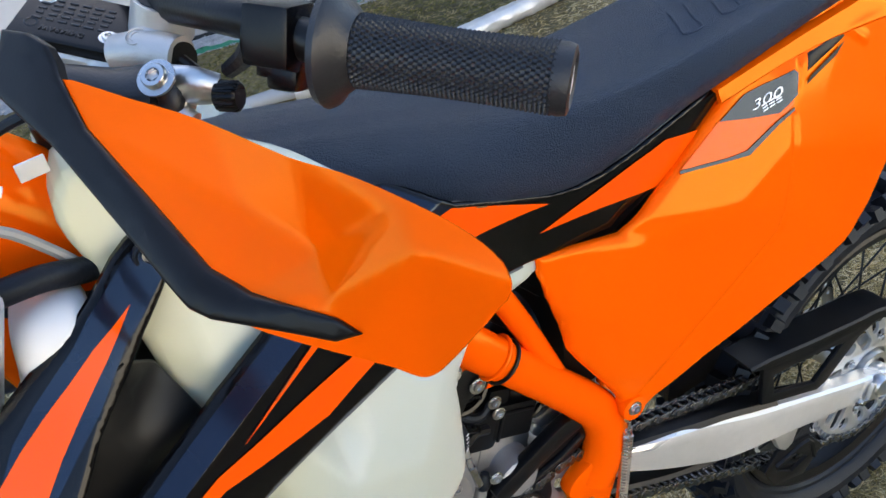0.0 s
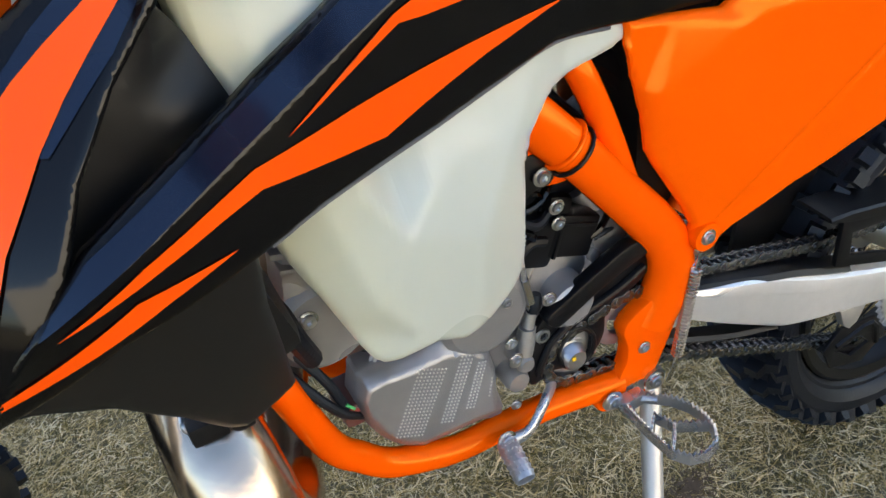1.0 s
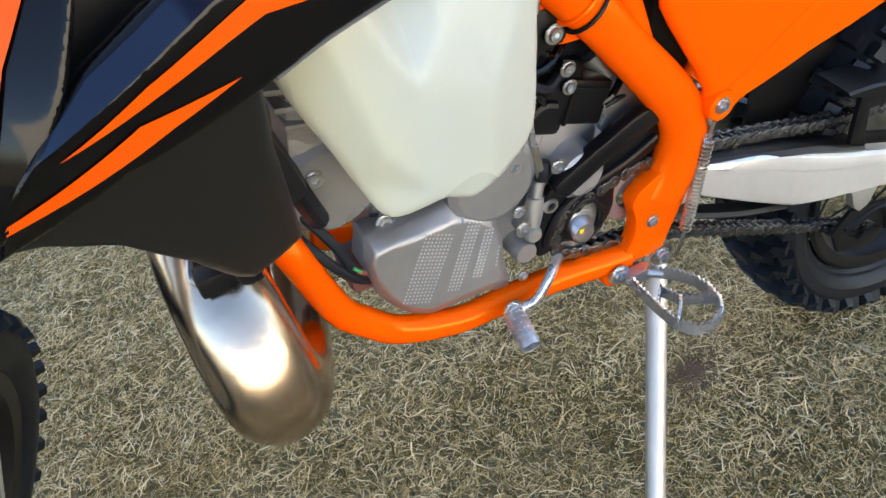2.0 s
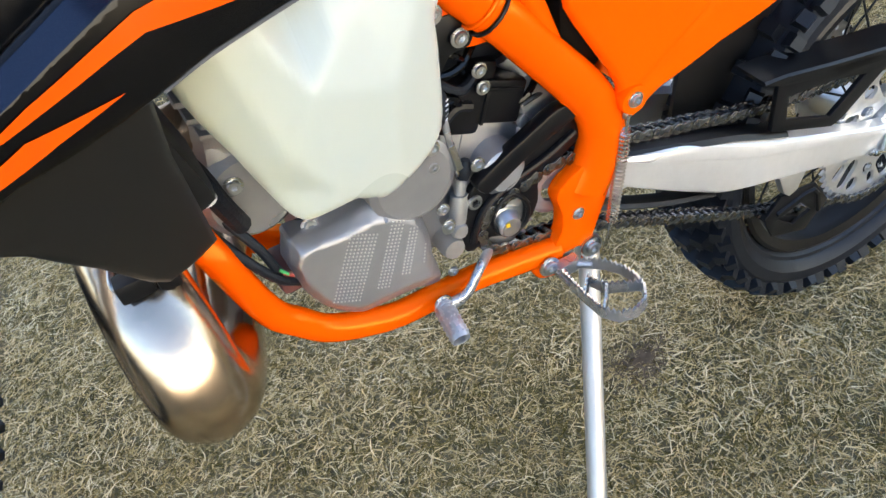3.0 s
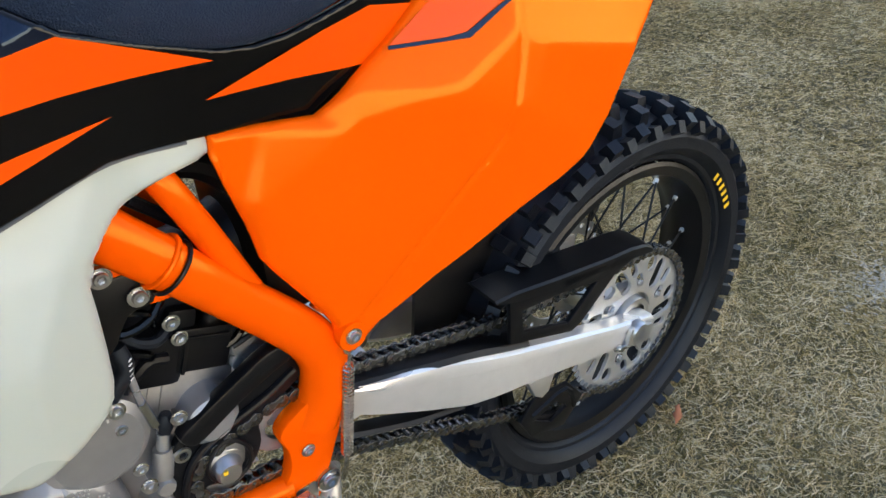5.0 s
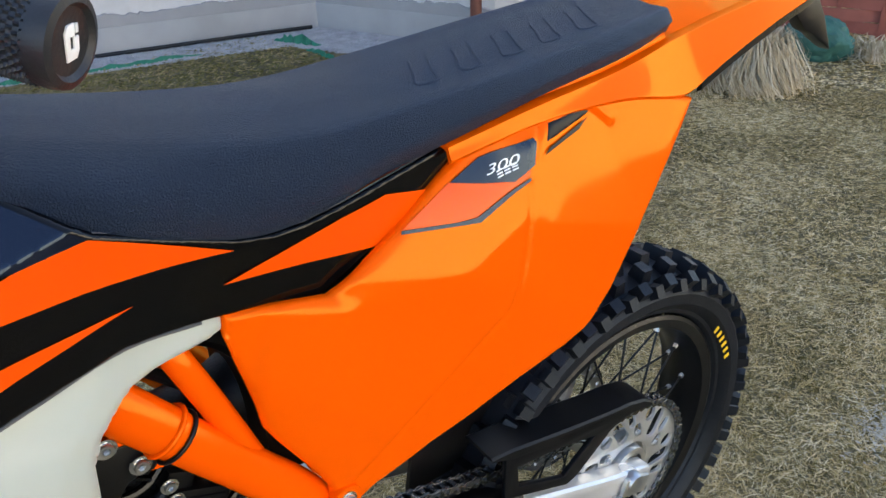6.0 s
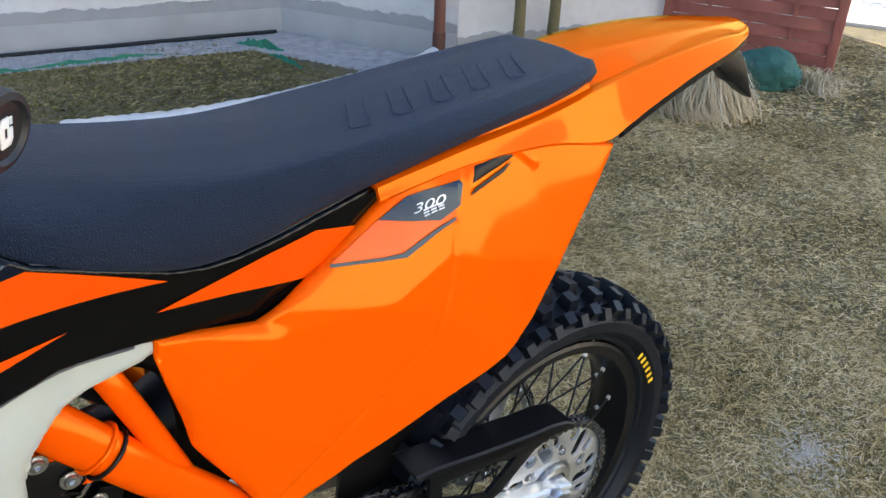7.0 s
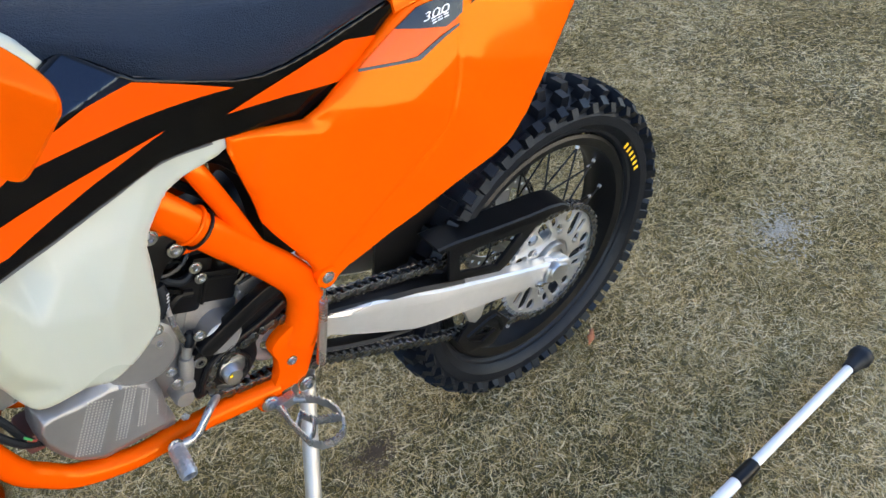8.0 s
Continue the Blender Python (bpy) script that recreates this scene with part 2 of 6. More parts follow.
NAVY_FILM = material("dark blue grey film", (0.006, 0.0085, 0.019), 0.11, 0, 0.3, 20, 0.10, 30, rough_vary=0.05, spec=0.55, tint=(.62, .80, 1.0))
BLACK_PLASTIC = material("black plastic", (0.0050, 0.0050, 0.0058), 0.33, 0, 0.25, 40, 0.07, 900, spec=0.24)
MATTE_BLACK = material("matte black plastic", (0.0075, 0.0070, 0.0066), 0.40, 0, 0.2, 40, 0.12, 1100, spec=0.33)
RUBBER = material("tyre rubber", (0.0080, 0.0085, 0.0115), 0.47, 0, 0.35, 50, 0.5, 300, spec=0.30, tint=(.7, .85, 1.0))
GRIP = material("grip rubber", (0.014, 0.0155, 0.019), 0.45, 0, 0.2, 40, 0.25, 600, spec=0.5)
VINYL = material("seat vinyl", (0.0115, 0.0178, 0.039), 0.43, 0, 0.18, 60, 1.0, 700, rough_vary=0.05, spec=0.60, tint=(.60, .79, 1.0))
for nd in VINYL.node_tree.nodes:
    if nd.type == "BUMP":
        nd.inputs["Distance"].default_value = .0048
TANK = material("translucent white plastic", (0.455, 0.490, 0.440), 0.26, 0, 0.03, 9, 0.05, 120, 0.0, sub=0.2)
nt = TANK.node_tree
co, sep, edge_x, cream = nt.nodes.new("ShaderNodeTexCoord"), nt.nodes.new("ShaderNodeSeparateXYZ"), nt.nodes.new("ShaderNodeMapRange"), nt.nodes.new("ShaderNodeMix")
nt.links.new(co.outputs["Object"], sep.inputs[0])
nt.links.new(sep.outputs["X"], edge_x.inputs["Value"])
edge_x.inputs["From Min"].default_value, edge_x.inputs["From Max"].default_value = -.97, -.86
cream.data_type = "RGBA"
cream.inputs[6].default_value, cream.inputs[7].default_value = (1.18, 1.08, .80, 1), (1, 1, 1, 1)
nt.links.new(edge_x.outputs[0], cream.inputs[0])
base_in = nt.nodes["Principled BSDF"].inputs["Base Color"]
tone = nt.nodes.new("ShaderNodeVectorMath")
tone.operation = "MULTIPLY"
nt.links.new(base_in.links[0].from_socket, tone.inputs[0])
nt.links.new(cream.outputs[2], tone.inputs[1])
nt.links.new(tone.outputs[0], base_in)
WHITE = material("white plastic", (0.70, 0.69, 0.68), 0.35, 0, 0.04, 20)
ALU = material("brushed aluminium", (0.64, 0.64, 0.635), 0.40, 1, 0.07, 60, 0.2, 300, rough_vary=0.10)
CAST = material("cast aluminium", (0.40, 0.395, 0.385), 0.5, 0.85, 0.14, 90, 0.6, 900)
CASE = material("grey engine cover", (0.335, 0.335, 0.34), 0.34, 0.65, 0.08, 60, 0.35, 1200)
SATIN = material("satin aluminium", (0.74, 0.73, 0.715), 0.32, 0.60, 0.07, 60, 0.2, 300, rough_vary=0.10)
DULL = material("dull zinc", (0.44, 0.445, 0.46), 0.30, 0.75, 0.12, 90, 0.3, 500)
STEEL = material("zinc steel", (0.60, 0.60, 0.60), 0.28, 1, 0.12, 90, 0.2, 500)
CHAIN = material("chain steel", (0.185, 0.183, 0.182), 0.22, 1, 0.35, 200, 0.3, 900)
SPROCKET = material("silver sprocket", (0.74, 0.735, 0.725), 0.34, 0.85, 0.08, 80, 0.2, 500)
NICKEL = material("nickel plated steel", (0.50, 0.395, 0.30), 0.17, 1, 0.30, 12, 0.9, 20, rough_vary=0.06)
BLACK_METAL = material("black anodised metal", (0.007, 0.007, 0.0075), 0.36, 0.2, 0.2, 60, 0.2, 600, spec=0.4)
YELLOW = material("yellow print", (0.80, 0.50, 0.01), 0.5, 0, 0.1, 60)
WHITE_INK = material("white print", (0.85, 0.85, 0.85), 0.4, 0, 0.04, 60)
BRIGHT_CAST = material("bright cast aluminium", (0.52, 0.515, 0.505), 0.40, 0.8, 0.10, 90, 0.35, 900)
RED = material("dark red hose", (0.25, 0.03, 0.02), 0.4)

# ---- the motorcycle ----
bike = new("motorcycle")
bike.matrix_world = BIKE
tagged(bike, "orange and black enduro motorcycle on its side stand on dry grass", "motorcycle")

SIDE = facet_map([
    (-.603, .878, -.092), (-.580, .806, -.109), (-.564, .872, -.099), (-.483, .852, -.117), (-.510, .866, -.104), (-.475, .878, -.113), (-.376, .857, -.137), (-.319, .826, -.143),
    (-.297, .893, -.132), (-.277, .957, -.111), (-.322, .797, -.142), (-.378, .751, -.135), (-.446, .692, -.123), (-.512, .621, -.107), (-.263, .872, -.137), (-.290, .814, -.147),
    (-.021, .958, -.112), (-.122, .830, -.140), (-.191, .735, -.150), (-.309, .702, -.143), (-.450, .640, -.121), (-.327, .978, -.088), (-.247, .990, -.092), (-.189, .991, -.098),
    (-.427, .907, -.106), (-.530, .640, -.102), (-.582, .745, -.100), (-.597, .810, -.098)],
    [(2, 3), (1, 3), (1, 2), (3, 5), (5, 6), (6, 7), (9, 8), (8, 7), (7, 10), (10, 11), (11, 12), (12, 13), (8, 14), (14, 15), (15, 10), (9, 14), (1, 13)], .0055)
SIDE = carved(SIDE, [([(-.508, .634), (-.446, .692), (-.378, .751), (-.322, .797), (-.300, .86), (-.286, .92)], -.0026, .0046), ([(-.238, .978), (-.205, .983), (-.187, .980), (-.160, .957)], .0035, .006), ([(-.259, .974), (-.274, .943)], -.0025, .004)])
SHROUD = depth_map([(-.597, .91, -.093), (-.604, .878, -.09), (-.678, .927, -.105), (-.86, .896, -.163), (-.925, .932, -.186), (-.975, .885, -.208), (-1.052, .919, -.231), (-1.06, .84, -.218), (-1.14, .82, -.205), (-.40, .95, -.090), (-.46, .90, -.094), (-.59, .945, -.098), (-.72, .985, -.115), (-.81, 1.02, -.140), (-.95, .945, -.192), (-.80, .92, -.14), (-.72, .90, -.118)])
SHROUD = carved(SHROUD, folds=[([(-1.14, .86), (-1.085, .892), (-1.054, .904), (-1.004, .921), (-.953, .937), (-.918, .949), (-.833, .976), (-.761, .989), (-.70, 1.0), (-.60, 1.0), (-.3, 1.0)], .9)])
LEAF = depth_map([(-.926, 1.064, -.116), (-.952, 1.047, -.140), (-.9, 1.10, -.098), (-1.03, .97, -.195), (-1.08, .90, -.228), (-1.14, .84, -.215), (-1.02, 1.04, -.15), (-1.1, .98, -.18), (-.99, 1.0, -.172)])
SCOOP = depth_map([(-.97, .86, -.196), (-1.06, .84, -.209), (-1.14, .82, -.199), (-.965, .70, -.146), (-.99, .70, -.155), (-1.05, .76, -.19), (-1.12, .80, -.196)])
TANKD = facet_map([
    (-.57, .90, -.075), (-.575, .84, -.084), (-.685, .835, -.106), (-.715, .795, -.116), (-.720, .705, -.116), (-.752, .668, -.128), (-.81, .67, -.150), (-.859, .69, -.160),
    (-.897, .69, -.158), (-.922, .742, -.146), (-.946, .812, -.138), (-.962, .918, -.126), (-.966, 1.0, -.110), (-1.0, 1.10, -.085), (-.92, 1.15, -.075), (-.78, 1.06, -.085), (-.64, .95, -.075),
    (-.912, .86, -.163), (-.892, .77, -.170), (-.883, .868, -.167), (-.857, .814, -.171), (-.828, .838, -.156), (-.822, .90, -.128), (-.853, .872, -.131),
    (-.79, .78, -.155), (-.80, .85, -.141), (-.74, .838, -.127), (-.86, .72, -.166), (-.80, .70, -.153), (-.85, .96, -.128), (-.92, .97, -.135)],
    [(19, 20), (20, 21), (21, 22), (19, 23), (23, 20), (23, 21), (17, 18), (18, 27), (20, 24)], .0045)

# side panel
SIDE_LOOP = [(-.361, .954), (-.395, .933), (-.425, .913), (-.447, .901), (-.468, .890), (-.482, .882), (-.497, .874), (-.510, .867), (-.537, .871), (-.563, .874), (-.584, .876), (-.603, .878), (-.606, .857), (-.598, .819), (-.589, .777), (-.585, .749), (-.574, .727), (-.560, .703), (-.539, .667), (-.527, .641), (-.527, .626), (-.523, .609), (-.510, .597), (-.500, .607), (-.479, .626), (-.451, .640), (-.413, .657), (-.368, .672), (-.307, .698), (-.265, .710), (-.237, .719), (-.213, .730), (-.194, .747), (-.172, .767), (-.147, .800), (-.121, .833), (-.087, .872), (-.052, .914), (-.022, .953), (-.076, .968), (-.138, .984), (-.180, .995), (-.225, .992), (-.269, .985), (-.306, .978), (-.324, .976)]
panel_l = part("side_panel", shell(SIDE_LOOP, SIDE, 0.004, 0.0034, 0.005, 0.007), ORANGE, bike, "glossy orange plastic side panel", 50)
part("model_badge", decal([(-.372, .939), (-.336, .955), (-.307, .959), (-.274, .963), (-.271, .959), (-.278, .939), (-.304, .927), (-.338, .932)], SIDE), NAVY_FILM, panel_l, "dark badge with white print")
part("pinstripe", decal([(-.432, .909), (-.375, .904), (-.353, .904), (-.286, .928), (-.287, .925), (-.351, .899), (-.376, .901), (-.433, .906)], SIDE), NAVY_FILM, panel_l)
part("rear_film", decal([(-.372, .939), (-.338, .931), (-.305, .926), (-.283, .937), (-.286, .929), (-.353, .904), (-.375, .904), (-.430, .909)], SIDE, 0.0012), ORANGE_FILM, panel_l, "paler orange film")
part("air_vent", shell([(-.250, .972), (-.203, .978), (-.188, .971), (-.209, .965), (-.257, .954)], SIDE, 0.003, 0.01, 0.002, 0.004, 0.0012), BLACK_PLASTIC, panel_l, "black vent insert")
part("vent_slit", decal([(-.263, .944), (-.211, .958), (-.196, .967), (-.255, .950)], SIDE), BLACK_PLASTIC, panel_l, "narrow black vent slit")


def bars(parent, rows, depth, mat, lift=0.0036):
    """Slanted strokes of print, as plain bars."""
    for k, (x, z, w, h, sl) in enumerate(rows):
        lp = [(x, z), (x + w, z + sl * w), (x + w + h * 0.3, z + sl * w + h), (x + h * 0.3, z + h)]
        part("print_bar", decal(lp, depth, lift, 0.012), mat, parent)



def print_on(text, corners, depth, mat, parent, lift=0.0036):
    """Lettering fitted into four corners on a panel's face."""
    cu = bpy.data.curves.new("tmp", "FONT")
    cu.body, cu.size = text, 1.0
    ob = bpy.data.objects.new("tmp", cu)
    me = bpy.data.meshes.new_from_object(ob)
    bpy.data.objects.remove(ob)
    bpy.data.curves.remove(cu)
    co = np.array([v.co[:2] for v in me.vertices])
    co = (co - co.min(0)) / (co.max(0) - co.min(0))
    a, b, c, d = [np.array(q) for q in corners]
    x, y = co[:, :1], co[:, 1:]
    uw = a * (1 - x) * (1 - y) + b * x * (1 - y) + c * x * y + d * (1 - x) * y
    for v, (u, w), y in zip(me.vertices, uw, depth(uw) - lift):
        v.co = (u, y, w)
    return part("lettering", me, mat, parent, "", 0)


print_on("300", [(-.333, .938), (-.297, .943), (-.292, .953), (-.327, .947)], SIDE, WHITE_INK, panel_l)
bars(panel_l, [(-.3215 + i * .0086, .9335 + i * .0019 + k * .0027, .0066, .0013, .22) for i in range(3) for k in range(3)], SIDE, WHITE_INK)

# shroud with its film graphics
SHROUD_LOOP = [(-.605, .877), (-.686, .891), (-.752, .886), (-.813, .880), (-.868, .879), (-.918, .878), (-.970, .870), (-1.051, .861), (-1.120, .835), (-1.135, .829), (-1.120, .862), (-1.074, .906), (-1.049, .922), (-1.014, .935), (-.952, .955), (-.929, .964), (-.881, .980), (-.828, 1.000), (-.785, 1.013), (-.740, 1.030), (-.689, .990), (-.637, .967), (-.582, .946), (-.553, .941), (-.522, .942), (-.489, .948), (-.440, .958), (-.385, .967), (-.320, .977), (-.361, .951), (-.395, .930), (-.425, .910), (-.447, .897), (-.482, .878), (-.510, .862), (-.546, .864)]
shroud = part("radiator_shroud", shell(SHROUD_LOOP, SHROUD, 0.004, 0.003, 0.003, 0.005, 0.001), BLACK_FILM, bike, "glossy black shroud with orange graphics", 50)
part("upper_strip", decal([(-.742, 1.026), (-.785, 1.010), (-.828, .997), (-.881, .977), (-.952, .952), (-1.049, .919), (-1.074, .902), (-1.085, .892), (-1.054, .904), (-1.004, .921), (-.953, .937), (-.918, .949), (-.833, .976), (-.761, .989), (-.735, .984), (-.694, .990)], SHROUD, .0026, .003), NAVY_FILM, shroud, "dark blue grey film")
part("orange_flash", decal([(-.744, .986), (-.694, .989), (-.668, .975), (-.638, .962), (-.588, .939), (-.706, .951), (-.809, .958), (-.831, .961), (-.925, .931), (-.885, .946), (-.833, .968), (-.790, .977)], SHROUD), ORANGE_FILM, shroud, "orange film flash")
part("orange_flash", decal([(-.674, .924), (-.742, .9255), (-.878, .926), (-.951, .924), (-1.025, .906), (-1.077, .887), (-1.020, .899), (-.976, .907), (-.950, .911), (-.858, .896), (-.760, .913)], SHROUD), ORANGE_FILM, shroud, "orange film flash")
part("orange_flash", decal([(-.975, .886), (-1.035, .888), (-1.117, .858), (-1.122, .851), (-1.02, .878)], SHROUD), ORANGE_FILM, shroud, "orange film flash")
part("orange_flash", decal([(-.600, .909), (-.523, .929), (-.490, .937), (-.441, .945), (-.386, .933), (-.416, .912), (-.443, .895), (-.526, .904)], SHROUD), ORANGE_FILM, shroud, "orange film flash")

part("shroud_edge", tube([(a, float(SHROUD(np.array([[a, b]]))[0]) + .0045, b + .0012) for a, b in ((-.689, .988), (-.637, .965), (-.582, .944), (-.553, .939), (-.522, .940), (-.489, .946), (-.440, .956), (-.385, .965), (-.328, .974))], .0014, 5, 6), material("grey plastic edge", (.10, .10, .105), .4), shroud)
part("shroud_edge", tube([(a, float(SHROUD(np.array([[a, b]]))[0]) + .0020, b - .0010) for a, b in ((-.622, .8795), (-.686, .891), (-.752, .886), (-.813, .880), (-.868, .879), (-.918, .878), (-.955, .873))], .0017, 5, 6), bpy.data.materials["grey plastic edge"], shroud)

# front arm of the shroud
LEAF_LOOP = [(-.876, 1.089), (-.872, 1.084), (-.928, 1.041), (-.951, 1.027), (-.973, 1.009), (-1.004, .985), (-1.037, .951), (-1.058, .917), (-1.075, .895), (-1.125, .845), (-1.175, .870), (-1.165, .915), (-1.100, .985), (-1.060, 1.015), (-1.027, 1.032), (-.988, 1.050), (-.951, 1.072), (-.938, 1.077), (-.904, 1.083)]
leaf = part("shroud_front_arm", shell(LEAF_LOOP, LEAF, 0.005, 0.0035, 0.004, 0.007), BLACK_FILM, bike, "glossy black shroud arm with an orange flash", 50)
part("orange_flash", decal([(-.952, 1.048), (-.980, 1.026), (-1.009, 1.004), (-1.028, .989), (-1.048, .971), (-1.081, .934), (-1.110, .888), (-1.148, .884), (-1.130, .932), (-1.075, .983), (-1.047, 1.002), (-1.027, 1.013), (-1.005, 1.024), (-.983, 1.036)], LEAF, .0036), ORANGE_FILM, leaf, "orange film flash")
part("upper_strip", decal([(-.890, 1.076), (-.922, 1.051), (-.965, 1.029), (-.997, 1.001), (-1.018, .987), (-1.045, .968), (-1.075, .978), (-1.050, 1.006), (-1.030, 1.020), (-.994, 1.041), (-.978, 1.053), (-.943, 1.071), (-.905, 1.078)], LEAF), NAVY_FILM, leaf, "dark blue grey film")

# louvre below the shroud, and the duct between its arms
scoop = part("radiator_scoop", shell([(-.962, .872), (-.966, .817), (-.962, .708), (-.978, .703), (-1.009, .699), (-1.02, .712), (-1.043, .757), (-1.076, .799), (-1.114, .819), (-1.150, .825), (-1.120, .845), (-1.051, .868)], SCOOP, 0.004, 0.012, 0.005, 0.01, -.004), MATTE_BLACK, bike, "matte black radiator louvre", 50)
DUCT = facet_map([(-.930, .930, -.135), (-.965, .945, -.160), (-.972, 1.012, -.158), (-.950, .99, -.120), (-1.10, .880, -.210), (-1.06, .945, -.195), (-1.03, .985, -.176), (-1.02, .93, -.172), (-.998, .965, -.170)], [(0, 1), (1, 8), (8, 2)], .006)
part("air_duct", shell([(-.972, 1.020), (-.955, .985), (-.940, .935), (-.99, .920), (-1.100, .878), (-1.08, .925), (-1.045, .975), (-1.0, 1.010)], DUCT, 0.004, 0.010, 0.0), MATTE_BLACK, bike, "matte black air duct")

far_scoop = scoop.data.copy()
far_scoop.transform(Matrix.Diagonal((1, -1, 1, 1)))
far_scoop.flip_normals()
new("radiator_scoop", far_scoop).parent = bike
part("duct_back", box(.10, .016, .12, pose(-.985, -.045, .962), .006), MATTE_BLACK, bike, "matte black inner duct")

# fuel tank: left wall, mirrored right wall and a closing band
TANK_LOOP = [(-.600, .876), (-.602, .860), (-.650, .856), (-.688, .850), (-.714, .831), (-.730, .806), (-.739, .718), (-.759, .692), (-.810, .682), (-.825, .684), (-.844, .697), (-.859, .700), (-.888, .699), (-.901, .708), (-.914, .742), (-.924, .773), (-.939, .812), (-.948, .850), (-.951, .918), (-.957, 1.0), (-.963, 1.050), (-.972, 1.095), (-.955, 1.125), (-.91, 1.132), (-.86, 1.112), (-.815, 1.088), (-.775, 1.050), (-.72, .985), (-.66, .935)]
tk = shell(smooth_loop(TANK_LOOP, 3), TANKD, 0, 0.0045, 0.006, 0.008, bands=False)
edge = [e for e in tk.edges if len(e.link_faces) == 1]
ret = bmesh.ops.extrude_edge_only(tk, edges=edge)
for v in [g for g in ret["geom"] if isinstance(g, bmesh.types.BMVert)]:
    v.co = (v.co.x - (.12 if v.co.x > -.80 and v.co.z < .90 else 0), 0.0, v.co.z + (.03 if v.co.z < .75 else -.035 if v.co.z > .95 and v.co.x > -.90 else 0))
tank = part("fuel_tank", tk, TANK, bike, "translucent milky white plastic fuel tank", 60)
tank.modifiers.new("mirror", "MIRROR").use_axis = (False, True, False)
# seat: sections from front to tail (u, lower edge w, top w, half width low, half width top)
SEAT = [(-.93, 1.070, 1.100, .055, .045), (-.86, 1.054, 1.089, .076, .064), (-.80, 1.034, 1.0760, .074, .055), (-.74, 1.006, 1.0635, .090, .060), (-.68, .982, 1.050, .103, .070), (-.62, .963, 1.038, .102, .078), (-.56, .949, 1.028, .101, .084), (-.50, .954, 1.021, .100, .086), (-.44, .969, 1.020, .098, .086), (-.34, .987, 1.027, .098, .085), (-.24, 1.004, 1.036, .096, .083), (-.14, 1.016, 1.046, .092, .079), (-.075, 1.026, 1.052, .086, .074), (-.042, 1.032, 1.054, .080, .070), (-.034, 1.036, 1.046, .074, .066)]


def seat_rings():
    out = []
    st = spline([(a, b, c) for a, b, c, _, _ in SEAT], 5)
    wd = spline([(a, d, e) for a, _, _, d, e in SEAT], 5)
    for (u, lo, hi), (_, a, b) in zip(st, wd):
        half = [(-a + .004, lo - .006), (-a, lo + .002), (-a - .002, lo + (hi - lo) * .25), (-a + .001, lo + (hi - lo) * .5), (-(a * .55 + b * .45), lo + (hi - lo) * .76), (-b, lo + (hi - lo) * .91), (-b * .7, hi - .002), (-b * .35, hi + .001)]
        half = [(p.x, p.y) for p in spline([(x, z, 0) for x, z in half], 3)]
        ring = half + [(0, hi + .0015)] + [(-x, z) for x, z in half[::-1]]
        out.append([(u, x, z) for x, z in ring])
    return out


seat = part("seat", skin_rings(seat_rings()), VINYL, bike, "dark textured vinyl seat with raised rear ribs", 50)


cover_tree = BVHTree.FromPolygons([v.co[:] for v in seat.data.vertices], [p.vertices[:] for p in seat.data.polygons])


def seat_top(u, v):
    """Height of the seat's cover at (u, v)."""
    hit = cover_tree.ray_cast(Vector((u, v, 1.5)), Vector((0, 0, -1)))
    return hit[0].z


for k in range(5):
    u0 = -.361 + k * .0535
    pts = [(u0 + .014, -.004), (u0 - .003, -.036), (u0 - .012, -.052), (u0 - .008, -.058), (u0 + .008, -.058), (u0 + .013, -.052), (u0 + .019, -.036), (u0 + .036, -.004)]
    line = [(q.x, q.y, seat_top(q.x, q.y) - .0010) for q in spline([(a, b, 0) for a, b in pts], 5)]
    part("seat_rib", tube(line, 0.0022, 1, 8, up=(0, 0, 1)), VINYL, seat)

# rear fender: sections along u with half profile from the middle outwards
FEND = [(-.37, .978, .097, .972, .102, .960), (-.26, .998, .100, .990, .105, .975), (-.14, 1.022, .097, 1.003, .110, .976), (-.046, 1.046, .092, 1.020, .114, .962), (0.0, 1.055, .091, 1.027, .114, .976), (.04, 1.059, .089, 1.033, .112, .990), (.143, 1.061, .084, 1.043, .100, 1.014), (.248, 1.058, .072, 1.045, .082, 1.028), (.305, 1.054, .060, 1.041, .065, 1.034), (.338, 1.051, .048, 1.040, .051, 1.035), (.362, 1.049, .034, 1.041, .036, 1.037), (.376, 1.047, .016, 1.042, .018, 1.039)]


def fender_rings():
    """Crown, creased shoulder and flared skirt along the fender."""
    rings = []
    for p, q, r in zip(spline([x[:3] for x in FEND], 5), spline([(x[0], x[3], x[4]) for x in FEND], 5), spline([(x[0], x[5], 0) for x in FEND], 5)):
        u, top, hw = p
        wc, bw, wb = q.y, q.z, r.y
        half = [(0, top), (-hw * .30, top - (top - wc) * .05), (-hw * .60, top - (top - wc) * .28), (-hw * .86, wc + .0015), (-hw * .93, wc + .002), (-hw, wc), (-(hw * .6 + bw * .4), wc * .62 + wb * .38 - .002), (-(hw * .2 + bw * .8), wc * .2 + wb * .8), (-bw, wb)]
        rings.append((u, half))
    return rings


